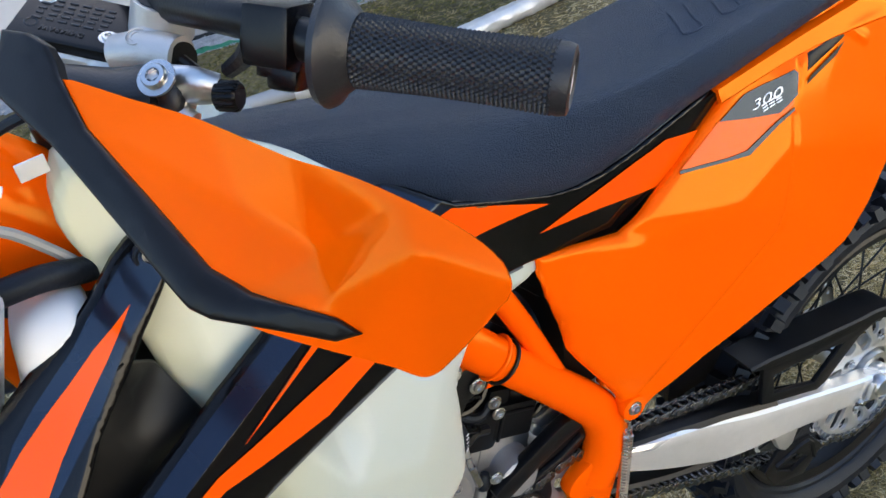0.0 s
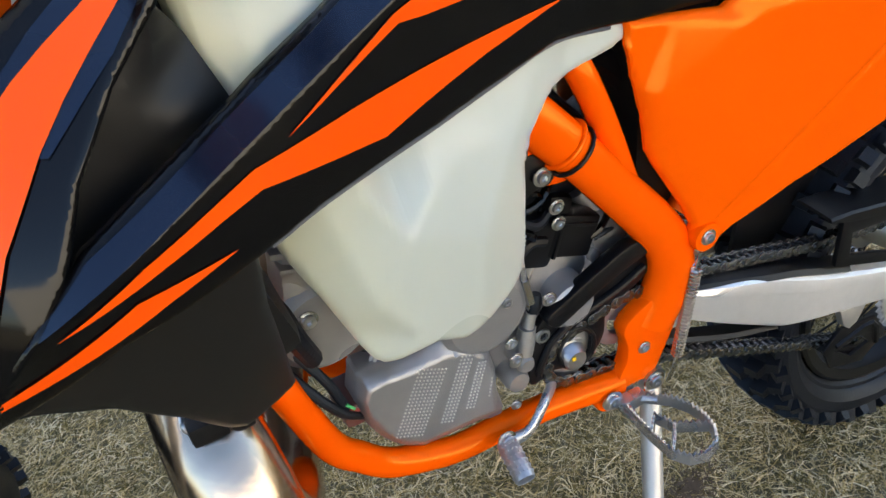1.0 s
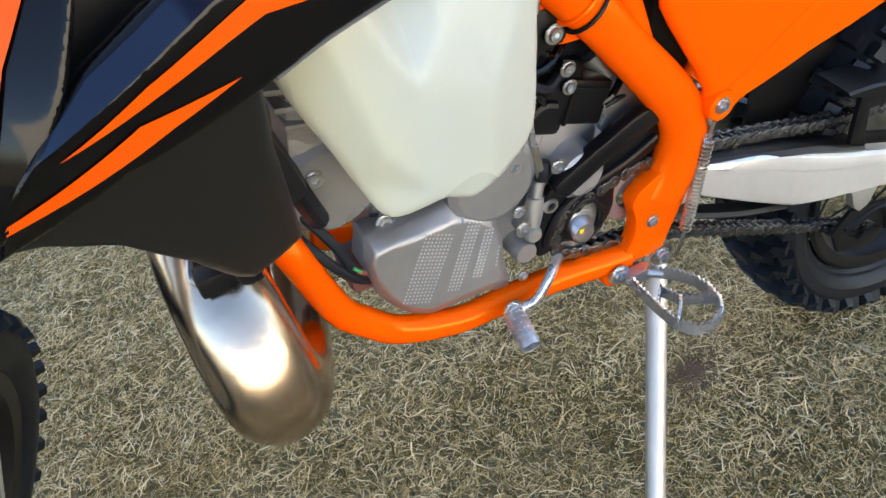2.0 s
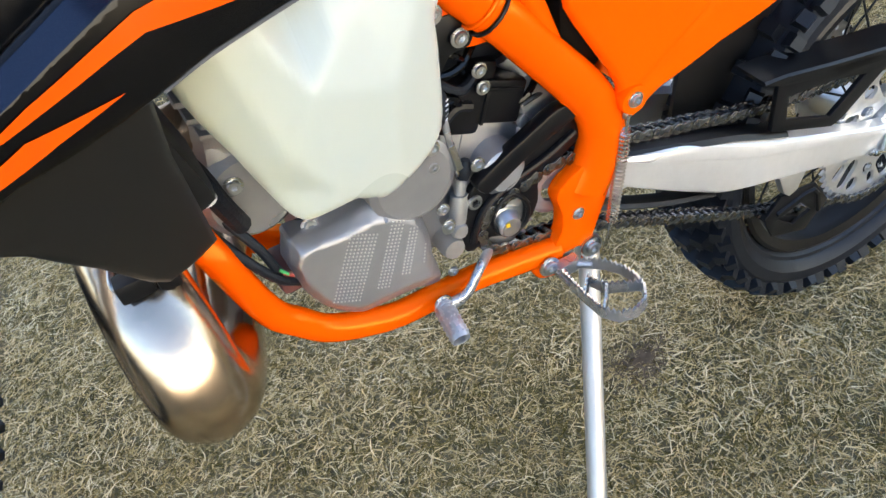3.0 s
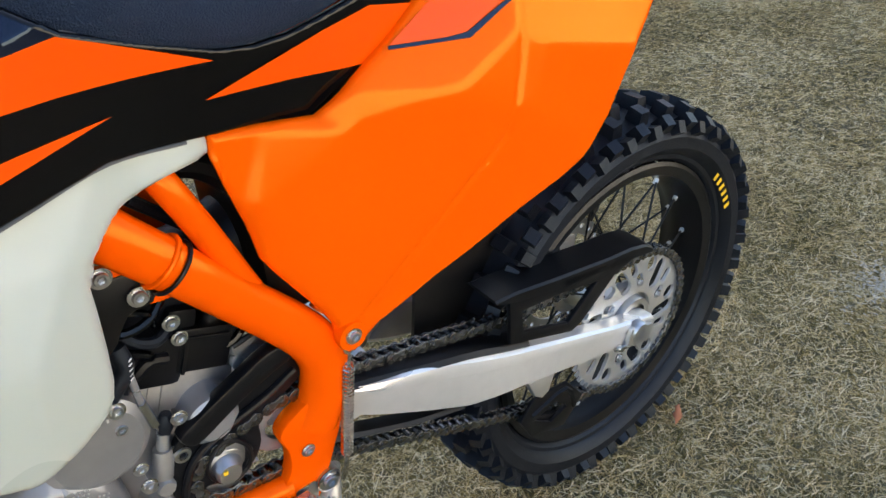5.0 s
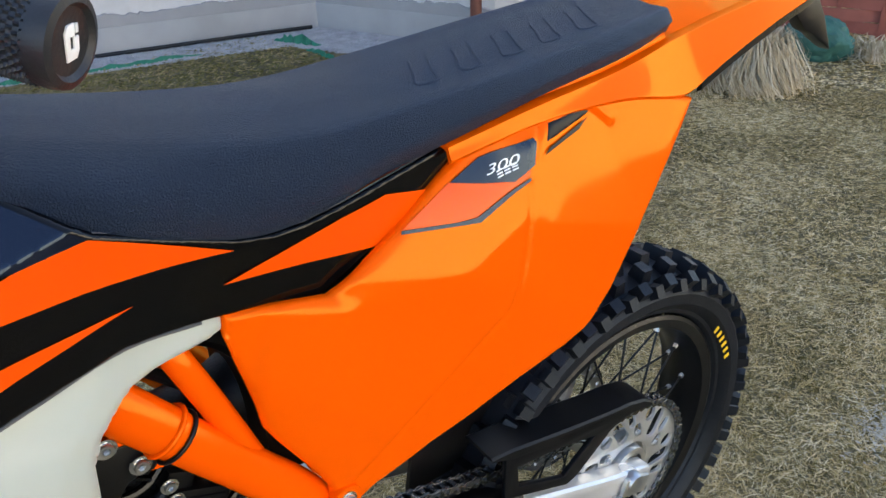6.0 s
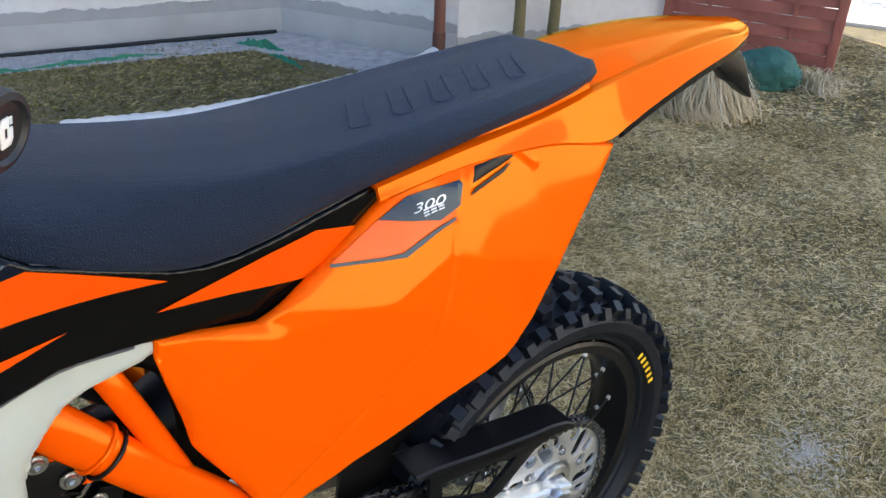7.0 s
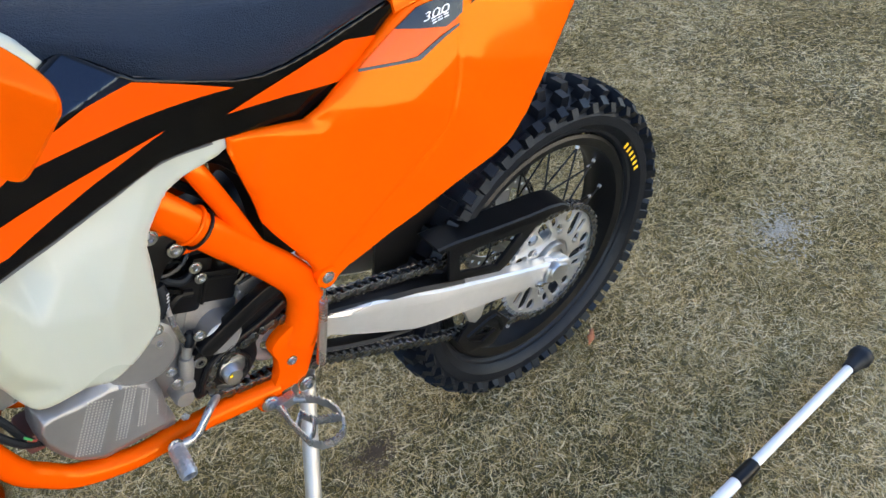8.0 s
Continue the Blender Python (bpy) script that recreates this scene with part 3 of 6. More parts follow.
fr = fender_rings()
bm = bmesh.new()
prev = None
for u, half in fr:
    ring = [(-x, z) for x, z in half[:0:-1]] + half
    out = [bm.verts.new((u, x, z)) for x, z in ring]
    inn = [bm.verts.new((u, x * .965, z - .0045)) for x, z in ring]
    if prev:
        po, pi = prev
        for j in range(len(out) - 1):
            bm.faces.new((po[j], po[j + 1], out[j + 1], out[j]))
            bm.faces.new((pi[j], inn[j], inn[j + 1], pi[j + 1]))
        for j in (0, -1):
            bm.faces.new((po[j], out[j], inn[j], pi[j]))
    else:
        for j in range(len(out) - 1):
            bm.faces.new((out[j], inn[j], inn[j + 1], out[j + 1]))
    prev = (out, inn)
po, pi = prev
for j in range(len(po) - 1):
    bm.faces.new((po[j], po[j + 1], pi[j + 1], pi[j]))
fender = part("rear_fender", bm, ORANGE, bike, "glossy orange plastic rear fender", 40)
part("tail_light_holder", merge(box(.07, .10, .012, pose(.285, 0, 1.035, 0, 18, 0), .004), moved(plate([[(.268, 1.000), (.292, 1.022), (.325, 1.012), (.350, .985), (.386, .930), (.372, .936), (.345, .950), (.325, .962), (.300, .972)]], .022, .004, -.045), Matrix.Identity(4))), BLACK_PLASTIC, bike, "black plastic tail light holder")
rings = []
for u, half in fr:
    if -.01 < u < .33:
        x, z = half[-1]
        rings.append([(u, x * .975, z + .002), (u, x * .975, z - .013), (u, x * .92, z - .017), (u, x * .90, z + .002)])
part("fender_edge", skin_rings(rings), BLACK_PLASTIC, fender, "black plastic under edge", 30)
part("inner_fender", tube([(-.06, 0, .955), (.06, 0, 1.0), (.25, 0, 1.035)], [.085, .085, .07], 5, 16, flat=(.12, 1.0), up=(0, 1, 0)), BLACK_PLASTIC, bike, "black plastic inner fender")

# frame
frame_ob = part("frame", merge(
    tube([(-.80, -.025, .925), (-.728, -.068, .852), (-.659, -.085, .772), (-.614, -.085, .7145), (-.572, -.085, .661), (-.5475, -.085, .6225), (-.5385, -.085, .588), (-.546, -.085, .550), (-.566, -.085, .515)], [.025, .0245, .0232, .0235, .0255, .0265, .0285, .030, .029], 6, 18, flat=(1.0, .75)),
    tube([(-.80, .055, .915), (-.705, .095, .826), (-.646, .10, .768), (-.582, .10, .680), (-.549, .10, .593), (-.578, .10, .525)], [.030, .033, .033, .034, .034, .030], 6, 14, flat=(1.0, .75)),
    tube([(-.985, -.05, .69), (-.968, -.075, .637), (-.945, -.08, .557), (-.922, -.08, .524), (-.896, -.08, .496), (-.856, -.08, .476), (-.815, -.08, .464), (-.760, -.08, .462), (-.705, -.083, .461), (-.61, -.085, .446)], [.016, .016, .016, .016, .0158, .0155, .015, .015, .0155, .017], 6, 16),
    tube([(-.985, .05, .68), (-.976, .078, .622), (-.955, .085, .565), (-.918, .085, .520), (-.866, .085, .489), (-.801, .085, .473), (-.68, .092, .456), (-.62, .10, .446)], .019, 5, 14),
    tube([(-1.06, 0, 1.05), (-1.02, 0, .88), (-.99, 0, .74), (-.985, 0, .66)], .030, 5, 16),
    tube([(-1.04, 0, 1.10), (-.94, -.02, 1.0), (-.80, -.055, .915)], .032, 5, 14)), ORANGE_PAINT, bike, "glossy orange painted steel frame")
part("frame_plate", plate([smooth_loop([(-.548, .575), (-.567, .560), (-.582, .553), (-.595, .547), (-.606, .538), (-.610, .527), (-.607, .514), (-.604, .499), (-.608, .474), (-.626, .452), (-.644, .447), (-.648, .437), (-.641, .420), (-.620, .413), (-.600, .410), (-.580, .412), (-.567, .435), (-.551, .470), (-.536, .505), (-.516, .560)], 4)], .022, .005, -.086), ORANGE_PAINT, frame_ob)
SPAR_N = Vector((.06, 0, .05)).normalized()
part("cable_strap", tube([Vector((-.660, -.085, .773)) + SPAR_N * (.0250 * math.cos(a)) + Vector((0, .0195 * math.sin(a), 0)) for a in [2 * math.pi * i / 20 for i in range(20)]], .0022, 1, 8, True), BLACK_PLASTIC, bike, "black rubber strap round the frame")
part("spar_collar", tube([Vector((-.667, -.083, .782)) + SPAR_N * (.0244 * math.cos(a)) + Vector((0, .0190 * math.sin(a), 0)) for a in [2 * math.pi * i / 20 for i in range(20)]], .0028, 1, 8, True), ORANGE_PAINT, frame_ob)
part("subframe_tube", tube([(-.650, -.070, .858), (-.641, -.078, .835), (-.622, -.081, .785), (-.588, -.078, .690)], .0135, 5, 14), ORANGE_PAINT, frame_ob)
part("subframe_tube", tube([(-.70, -.03, .92), (-.50, -.06, .925), (-.25, -.075, .985), (-.05, -.07, 1.02)], .013, 5, 12), ORANGE_PAINT, frame_ob)
part("subframe_tube", tube([(-.53, -.08, .65), (-.40, -.075, .78), (-.25, -.07, .93)], .013, 5, 12), ORANGE_PAINT, frame_ob)
part("engine_mount", plate([smooth_loop([(-.735, .800), (-.700, .790), (-.672, .768), (-.655, .742), (-.690, .744), (-.712, .760), (-.75, .775)], 3)], .006, .0015, -.076), ORANGE_PAINT, frame_ob)
part("airbox", box(.22, .15, .26, pose(-.47, 0, .78), .03), MATTE_BLACK, bike, "black plastic airbox")

# bolts on the left side
BOLT = bpy.data.meshes.new("bolt")
bt = bolt_bm()
bmesh.ops.recalc_face_normals(bt, faces=bt.faces)
bt.to_mesh(BOLT)
bt.free()
BOLT.materials.append(STEEL)
BOLT.shade_smooth()
BOLT.set_sharp_from_angle(angle=radians(30))


def bolt(u, v, w, s=1.0, parent=None, name="bolt"):
    ob = new(name, BOLT)
    ob.parent = parent or bike
    ob.matrix_basis = pose(u, v, w, 0, (u * 7919) % 60, 0) @ Matrix.Diagonal((s, s, s, 1))
    return ob


bolt(-.693, -.084, .759, .72)
bolt(-.716, -.084, .790, .72)
bolt(-.513, -.111, .625, .70, panel_l)
bolt(-.583, -.098, .495, .6, frame_ob)
bolt(-.632, -.104, .443, 1.0)
bolt(-.672, -.072, .711, .62)
bolt(-.926, -.1215, 1.064, .50, leaf)
part("grommet", lathe([(.0, .001), (.0088, .001), (.0098, -.004), (.0118, -.005), (.0130, -.0038), (.0130, .002)], 24, pose(-.926, -.1205, 1.064)), RUBBER, leaf, "black rubber grommet")
part("panel_tab", lathe([(0, .01), (.0165, .01), (.0175, 0), (.0165, -.004), (0, -.004)], 28, pose(-.513, -.107, .624)), ORANGE, panel_l)

# swingarm
SWING = [(-.605, .535, .036, .040, -.042), (-.54, .526, .044, .048, -.062), (-.50, .511, .052, .050, -.074), (-.447, .489, .067, .048, -.081), (-.40, .468, .078, .044, -.084), (-.356, .446, .082, .040, -.086), (-.30, .424, .074, .037, -.088), (-.253, .408, .067, .036, -.088), (-.134, .369, .055, .034, -.089), (-.06, .346, .046, .034, -.089), (0.0, .331, .044, .034, -.089), (.022, .326, .036, .032, -.089)]


def swing(side):
    rings = []
    for p, q in zip(spline([(a, b, c) for a, b, c, _, _ in SWING], 4), spline([(a, d, e) for a, _, _, d, e in SWING], 4)):
        u, z, h = p
        t, y = q.y, q.z
        prof = [(-.44, .18), (-.5, .21), (-.5, .34), (-.44, .44), (-.30, .5), (.3, .5), (.5, .36), (.5, -.36), (.3, -.5), (-.34, -.5), (-.44, -.44), (-.46, -.36)]
        rings.append([(u, side * (y + a * t), z + b * h) for a, b in prof])
    return skin_rings(rings)


swing_ob = part("swingarm", merge(swing(1), swing(-1), box(.10, .15, .044, pose(-.50, 0, .488), .012), lathe([(0, -.050), (.022, -.050), (.022, .050), (0, .050)], 24, pose(-.605, 0, .53))), SATIN, bike, "brushed cast aluminium swingarm", 28)
part("pivot_seal", lathe([(.020, 0), (.033, 0), (.036, -.003), (.036, -.006), (.030, -.008), (.020, -.008)], 32, pose(-.596, -.066, .527)), DULL, swing_ob)
part("axle_block", merge(box(.058, .010, .034, pose(-.020, -.110, .334, 0, 18, 0), .006), lathe([(.0095, -.006), (.0150, -.006), (.0172, -.003), (.0175, .01), (.0095, .01)], 32, pose(-.024, -.112, .343))), ALU, swing_ob)
# Solid black disc; its colour stands in for the shade inside the axle.
part("axle_shade_disc", lathe([(0, 0), (.0098, 0), (.0098, .006), (0, .006)], 24, pose(-.024, -.114, .343)), BLACK_METAL, swing_ob, "black disc for the shade inside the hollow axle end")
part("adjuster_bolt", merge(tube([(-.075, -.110, .334), (-.03, -.110, .320)], .0035, 1, 8), box(.010, .010, .010, pose(-.062, -.110, .330, 0, 18, 0), .002)), STEEL, swing_ob)
part("guide_bracket", plate([[(-.250, .372), (-.236, .338), (-.222, .326), (-.208, .332), (-.196, .362)]], .012, .002, -.095), ALU, swing_ob)
part("chain_slider", merge(tube([(-.555, -.070, .545), (-.53, -.074, .540), (-.47, -.080, .525), (-.40, -.084, .503), (-.35, -.084, .486), (-.30, -.084, .465), (-.25, -.084, .445)], .0080, 4, 8, flat=(1, 2.4)), tube([(-.57, -.078, .487), (-.45, -.08, .43), (-.36, -.08, .398)], .006, 4, 8, flat=(1, 2.4))), BLACK_PLASTIC, bike, "black plastic chain slider")

# rear sprocket
AX = (0.0, .328)


def gear(r, teeth, depth, holes):
    lp = []
    for i in range(teeth):
        a = 2 * math.pi * i / teeth
        for da, rr in ((-.36, r - depth), (-.20, r - depth), (-.06, r), (.06, r), (.20, r - depth)):
            b = a + da * 2 * math.pi / teeth
            lp.append((rr * math.cos(b), rr * math.sin(b)))
    return [lp] + holes


def slot(r0, r1, a, half, skew=0.0):
    """A rounded slot from radius r0 to r1 near the angle a."""
    p, q = Vector((r0 * math.cos(a), r0 * math.sin(a))), Vector((r1 * math.cos(a + skew), r1 * math.sin(a + skew)))
    d = (q - p).normalized()
    th = math.atan2(d.y, d.x)
    lp = [(q.x + half * math.cos(th + b), q.y + half * math.sin(th + b)) for b in [radians(-90 + 30 * i) for i in range(7)]]
    return lp + [(p.x + half * math.cos(th + b), p.y + half * math.sin(th + b)) for b in [radians(90 + 30 * i) for i in range(7)]]


SPR_V = -.072
holes = [ring_loop(.050, 36)]
for i in range(6):
    a = math.pi / 3 * i + .78
    holes.append(slot(.074, .1025, a - .05, .0118, .10))
    holes.append(slot(.090, .1045, a - .30, .0070, .05))
    holes.append(slot(.0985, .1025, a + .31, .0112, .02))
    holes.append(slot(.070, .079, a + .52, .0075, .06))
spr = part("rear_sprocket", moved(plate(gear(.1285, 50, .0085, holes), .006, .0008, SPR_V), Matrix.Translation((AX[0], 0, AX[1]))), SPROCKET, bike, "silver rear sprocket with slots", 30)
for i in range(6):
    a = math.pi / 3 * i + .27
    bolt(AX[0] + .0700 * math.cos(a), SPR_V - .004, AX[1] + .0700 * math.sin(a), .55, spr)

# chain
PITCH = .0159


def chain_path():
    R, r = .1245, .0345
    c1, c2 = Vector((AX[0], AX[1])), Vector((-.666, .513))
    top = [(-.01, .4525), (-.10, .463), (-.20, .476), (-.285, .491), (-.337, .504), (-.392, .520), (-.448, .534), (-.501, .550), (-.60, .564), (-.655, .552)]
    pts = []
    for i in range(41):
        a = radians(-128 + i * (95 + 128) / 40)
        pts.append((c1.x + R * math.cos(a), c1.y + R * math.sin(a)))
    pts += top
    for i in range(1, 11):
        a = radians(85 + i * 17)
        pts.append((c2.x + r * math.cos(a), c2.y + r * math.sin(a)))
    pts += [(-.60, .462), (-.52, .430), (-.42, .380), (-.33, .335), (-.228, .285), (-.14, .245)]
    return pts


cp = [Vector((a, b)) for a, b in chain_path()]
cp.append(cp[0])
dense, acc = [], 0.0
for a, b in zip(cp, cp[1:]):
    dense.append((acc, a))
    acc += (b - a).length
dense.append((acc, cp[0]))
links = round(acc / PITCH / 2) * 2
step = acc / links


def chain_at(s):
    s %= acc
    for (s0, a), (s1, b) in zip(dense, dense[1:]):
        if s0 <= s <= s1:
            return a.lerp(b, (s - s0) / max(1e-9, s1 - s0))


def link_mesh(name, half, outer):
    lp = []
    for i in range(10):
        a = radians(-90 + 180 * i / 9)
        lp.append((PITCH / 2 + .0077 * math.cos(a), .0077 * math.sin(a)))
    lp.append((0, .0046))
    lp += [(-x, -y) for x, y in lp[:10]]
    lp.append((0, -.0046))
    b = merge(plate([lp], .0022, .0004, -half), plate([lp], .0022, .0004, half))
    for sx in (-1, 1):
        if outer:
            b = merge(b, lathe([(0, -half - .0022), (.0026, -half - .0022), (.0028, -half), (.0028, half), (.0026, half + .002), (0, half + .002)], 10, pose(sx * PITCH / 2, 0, 0)))
        else:
            b = merge(b, lathe([(.005, -half), (.005, half)], 12, pose(sx * PITCH / 2, 0, 0)))
    me = bpy.data.meshes.new(name)
    bmesh.ops.recalc_face_normals(b, faces=b.faces)
    b.to_mesh(me)
    b.free()
    me.materials.append(CHAIN)
    return me


LINKS = (link_mesh("outer_link", .0088, True), link_mesh("inner_link", .0062, False))
chain = None
for i in range(links):
    a, b = chain_at(i * step), chain_at((i + 1) * step)
    m = (a + b) / 2
    ob = new("drive_chain" if chain is None else "chain_link", LINKS[i % 2])
    ob.parent = bike if chain is None else chain
    mat4 = Matrix.Translation((m.x, SPR_V, m.y)) @ Matrix.Rotation(-math.atan2(b.y - a.y, b.x - a.x), 4, "Y")
    ob.matrix_basis = mat4 if chain is None else chain.matrix_basis.inverted() @ mat4
    if chain is None:
        chain = tagged(ob, "greasy steel drive chain")
part("front_sprocket", moved(plate(gear(.039, 14, .008, [ring_loop(.012, 16)]), .006, .0008, SPR_V), pose(-.666, 0, .513)), STEEL, bike, "steel front sprocket")
part("sprocket_nut", lathe([(0, -.016), (.012, -.016), (.014, -.012), (.018, -.004), (.022, -.004), (.022, .01)], 24, pose(-.666, SPR_V, .513)), STEEL, bike, "steel sprocket nut")

# chain guard
guard = part("chain_guard", skin_rings([[(u, -.105, lo), (u, -.105, hi - .003), (u, -.102, hi), (u, -.055, hi + .003), (u, -.050, hi - .001), (u, -.099, hi - .005), (u, -.101, lo)] for u, lo, hi in ((-.310, .548, .553), (-.274, .534, .549), (-.20, .515, .533), (-.10, .496, .514), (-.05, .488, .507), (-.018, .482, .498), (.0, .478, .486))]), BLACK_PLASTIC, bike, "black plastic chain guard", 30)
part("guard_leg", plate([[(-.287, .543), (-.287, .470), (-.170, .424), (-.150, .430), (-.085, .478), (-.02, .492), (-.10, .508), (-.20, .527)], [(-.266, .514), (-.190, .503), (-.122, .486), (-.178, .444), (-.262, .478)]], .008, .002, -.101), BLACK_PLASTIC, guard)
part("chain_guide", merge(plate([[(-.262, .300), (-.235, .330), (-.165, .318), (-.130, .270), (-.170, .230), (-.240, .255)], [(-.235, .285), (-.190, .295), (-.165, .268), (-.200, .258)]], .006, .0015, -.095), box(.12, .03, .012, pose(-.20, -.075, .262, 0, 30, 0), .003), tube([(-.24, -.099, .30), (-.17, -.099, .31), (-.15, -.099, .26)], .004, 3, 6)), BLACK_PLASTIC, bike, "black plastic chain guide")


# ---- wheels ----
def frustum(bm, c, ex, ey, ez, a, b, h, taper=.78):
    """A tapered tread block at c with half sizes a, b and height h along ez."""
    lo = [bm.verts.new(c + ex * (sx * a) + ey * (sy * b) - ez * .006) for sx, sy in ((-1, -1), (1, -1), (1, 1), (-1, 1))]
    hi = [bm.verts.new(c + ex * (sx * a * taper) + ey * (sy * b * taper) + ez * h) for sx, sy in ((-1, -1), (1, -1), (1, 1), (-1, 1))]
    for i in range(4):
        bm.faces.new((lo[i], lo[(i + 1) % 4], hi[(i + 1) % 4], hi[i]))
    bm.faces.new(hi)


def tyre_bm(r_bead, r_base, half):
    """A tyre's carcass turned round v."""
    prof = [(r_bead, half * .62), (r_bead + .006, half * .74), (r_bead + .012, half * .76), (r_bead + .014, half * .82), (r_bead + (r_base - r_bead) * .38, half * .98), (r_bead + (r_base - r_bead) * .62, half), (r_base - (r_base - r_bead) * .18, half * .86), (r_base - .006, half * .55), (r_base, half * .2)]
    prof = prof + [(r, -h) for r, h in prof[::-1]]
    return lathe(prof, 96)


def tread(parent, at, r_bead, r_base, half, count, rows):
    """Tread blocks round a tyre, each an object on a shared mesh."""
    for off, lat, tilt, a, b, h in rows:
        bm = bmesh.new()
        frustum(bm, Vector((0, 0, 0)), Vector((1, 0, 0)), Vector((0, 1, 0)), Vector((0, 0, 1)), a, b, h)
        bmesh.ops.recalc_face_normals(bm, faces=bm.faces)
        me = bpy.data.meshes.new("tread_block")
        bm.to_mesh(me)
        bm.free()
        me.materials.append(RUBBER)
        base = r_base - (0.0 if lat < half * .4 else (r_base - r_bead) * (.05 if lat < half * .7 else .15))
        for i in range(count):
            for s in ((1, -1) if lat else (1,)):
                ang = 2 * math.pi * (i + off + (.5 if s < 0 and lat > half * .7 else 0)) / count
                rad = Vector((math.cos(ang), 0, math.sin(ang)))
                tan = Vector((-math.sin(ang), 0, math.cos(ang)))
                lat_v = Vector((0, -s, 0))
                t = radians(tilt)
                ez = rad * math.cos(t) + lat_v * math.sin(t)
                ey = ez.cross(tan)
                c = rad * base + lat_v * lat
                ob = new("tread_block", me)
                ob.parent = parent
                ob.matrix_basis = at @ Matrix(((tan.x, ey.x, ez.x, c.x), (tan.y, ey.y, ez.y, c.y), (tan.z, ey.z, ez.z, c.z), (0, 0, 0, 1)))


REAR_ROWS = [(0.0, .0, 0, .0115, .018, .020), (0.5, .031, 12, .0110, .014, .020), (0.0, .054, 36, .0115, .0115, .020), (0.5, .0625, 62, .0100, .0110, .011)]
wheel_at = Matrix.Translation((AX[0] + .001, 0, AX[1] + .005))
rear_wheel = part("rear_wheel", moved(merge(
    lathe([(.012, -.075), (.026, -.075), (.030, -.055), (.052, -.050), (.052, -.044), (.034, -.040), (.030, 0), (.034, .040), (.052, .044), (.052, .050), (.030, .056), (.026, .075), (.012, .075)], 40),
    lathe([(.028, -.082), (.038, -.082), (.040, -.066), (.057, -.064), (.060, -.056), (.028, -.054)], 40)), wheel_at), ALU, bike, "cast hub laced into a black rim")
tyre = part("rear_tyre", moved(tyre_bm(.254, .325, .067), wheel_at), RUBBER, bike, "black knobbly off-road tyre", 30)
tread(tyre, wheel_at, .236, .325, .067, 36, REAR_ROWS)
RIM_PROFILE = [(.205, .012), (.207, -.012), (.216, -.020), (.219, -.036), (.232, -.040), (.235, -.046), (.229, -.049), (.213, -.044), (.210, -.030), (.201, -.016), (.199, 0), (.201, .016), (.210, .030), (.213, .044), (.229, .049), (.235, .046), (.232, .040), (.219, .036), (.216, .020), (.207, .012), (.205, .012)]
part("rim", moved(lathe([(r + .0175, h) for r, h in RIM_PROFILE], 72), wheel_at), BLACK_METAL, rear_wheel, "black anodised rim", 30)


def spokes(parent, at, r_hub, r_rim, v_hub, n=32):
    for i in range(n):
        a = 2 * math.pi * i / n
        s = -1 if i % 2 else 1
        lean = radians(22 if (i // 2) % 2 else -22)
        p0 = Vector((r_hub * math.cos(a + lean), s * v_hub, r_hub * math.sin(a + lean)))
        p1 = Vector((r_rim * math.cos(a), s * .010, r_rim * math.sin(a)))
        d = (p1 - p0).normalized()
        part("spoke", moved(tube([p0, p1], .0019, 1, 6), at), BLACK_METAL, parent)
        part("nipple", moved(tube([p1 - d * .015, p1 + d * .006], .0040, 1, 6), at), SATIN, parent)


spokes(rear_wheel, wheel_at, .048, .226, .046)
part("brake_disc", moved(plate([ring_loop(.110, 60), ring_loop(.082, 40)] + [ring_loop(.004, 8, (.096 * math.cos(a), .096 * math.sin(a))) for a in [k * math.pi / 12 for k in range(24)]], .004, .0005, .078), wheel_at), STEEL, rear_wheel, "steel brake disc")
caliper = part("brake_caliper", merge(box(.105, .036, .050, pose(-.035, .074, .412, 0, 14, 0), .014), box(.050, .030, .046, pose(.012, .078, .432, 0, 30, 0), .012), lathe([(0, .05), (.020, .05), (.022, .056), (.022, .098), (0, .098)], 24, pose(-.03, 0, .412))), BRIGHT_CAST, bike, "silver rear brake caliper")
part("caliper_clip", tube([(.040, .074, .452), (.058, .074, .478), (.080, .074, .474), (.084, .074, .446), (.066, .074, .420)], .0055, 5, 8), BLACK_METAL, caliper, "black caliper bracket")
for k in range(6):
    a0 = radians(43.5 - k * 3.7)
    lp = []
    for (rr, da) in ((.262, -.008), (.275, -.014), (.275, -.044), (.262, -.038)):
        lp.append((AX[0] + rr * math.cos(a0 + da), AX[1] + rr * math.sin(a0 + da)))
    part("print_bar", decal(lp, lambda q: np.full(len(q), -.0670), .0022, .01), YELLOW, tyre, "yellow print bar")

# front wheel and fork, turned to the left
STEM = Vector((-1.08, 0, 1.12))
UP = Vector((.446, 0, .895)).normalized()
STEER = Matrix.Translation(STEM) @ Matrix.Rotation(radians(67), 4, UP) @ Matrix.Translation(-STEM)
fw_at = STEER @ Matrix.Translation((-1.495, 0, .350))
FRONT_ROWS = [(0.0, .0, 0, .010, .012, .013), (0.5, .022, 15, .009, .010, .013), (0.0, .036, 45, .009, .007, .012)]
fwheel = part("front_wheel", moved(lathe([(.012, -.06), (.024, -.06), (.026, -.04), (.045, -.036), (.045, -.03), (.024, -.026), (.024, .026), (.045, .03), (.045, .036), (.026, .04), (.024, .06), (.012, .06)], 32), fw_at), CAST, bike, "knobbly front wheel turned to its side")
ftyre = part("front_tyre", moved(tyre_bm(.268, .336, .045), fw_at), RUBBER, bike, "black knobbly off-road tyre", 30)
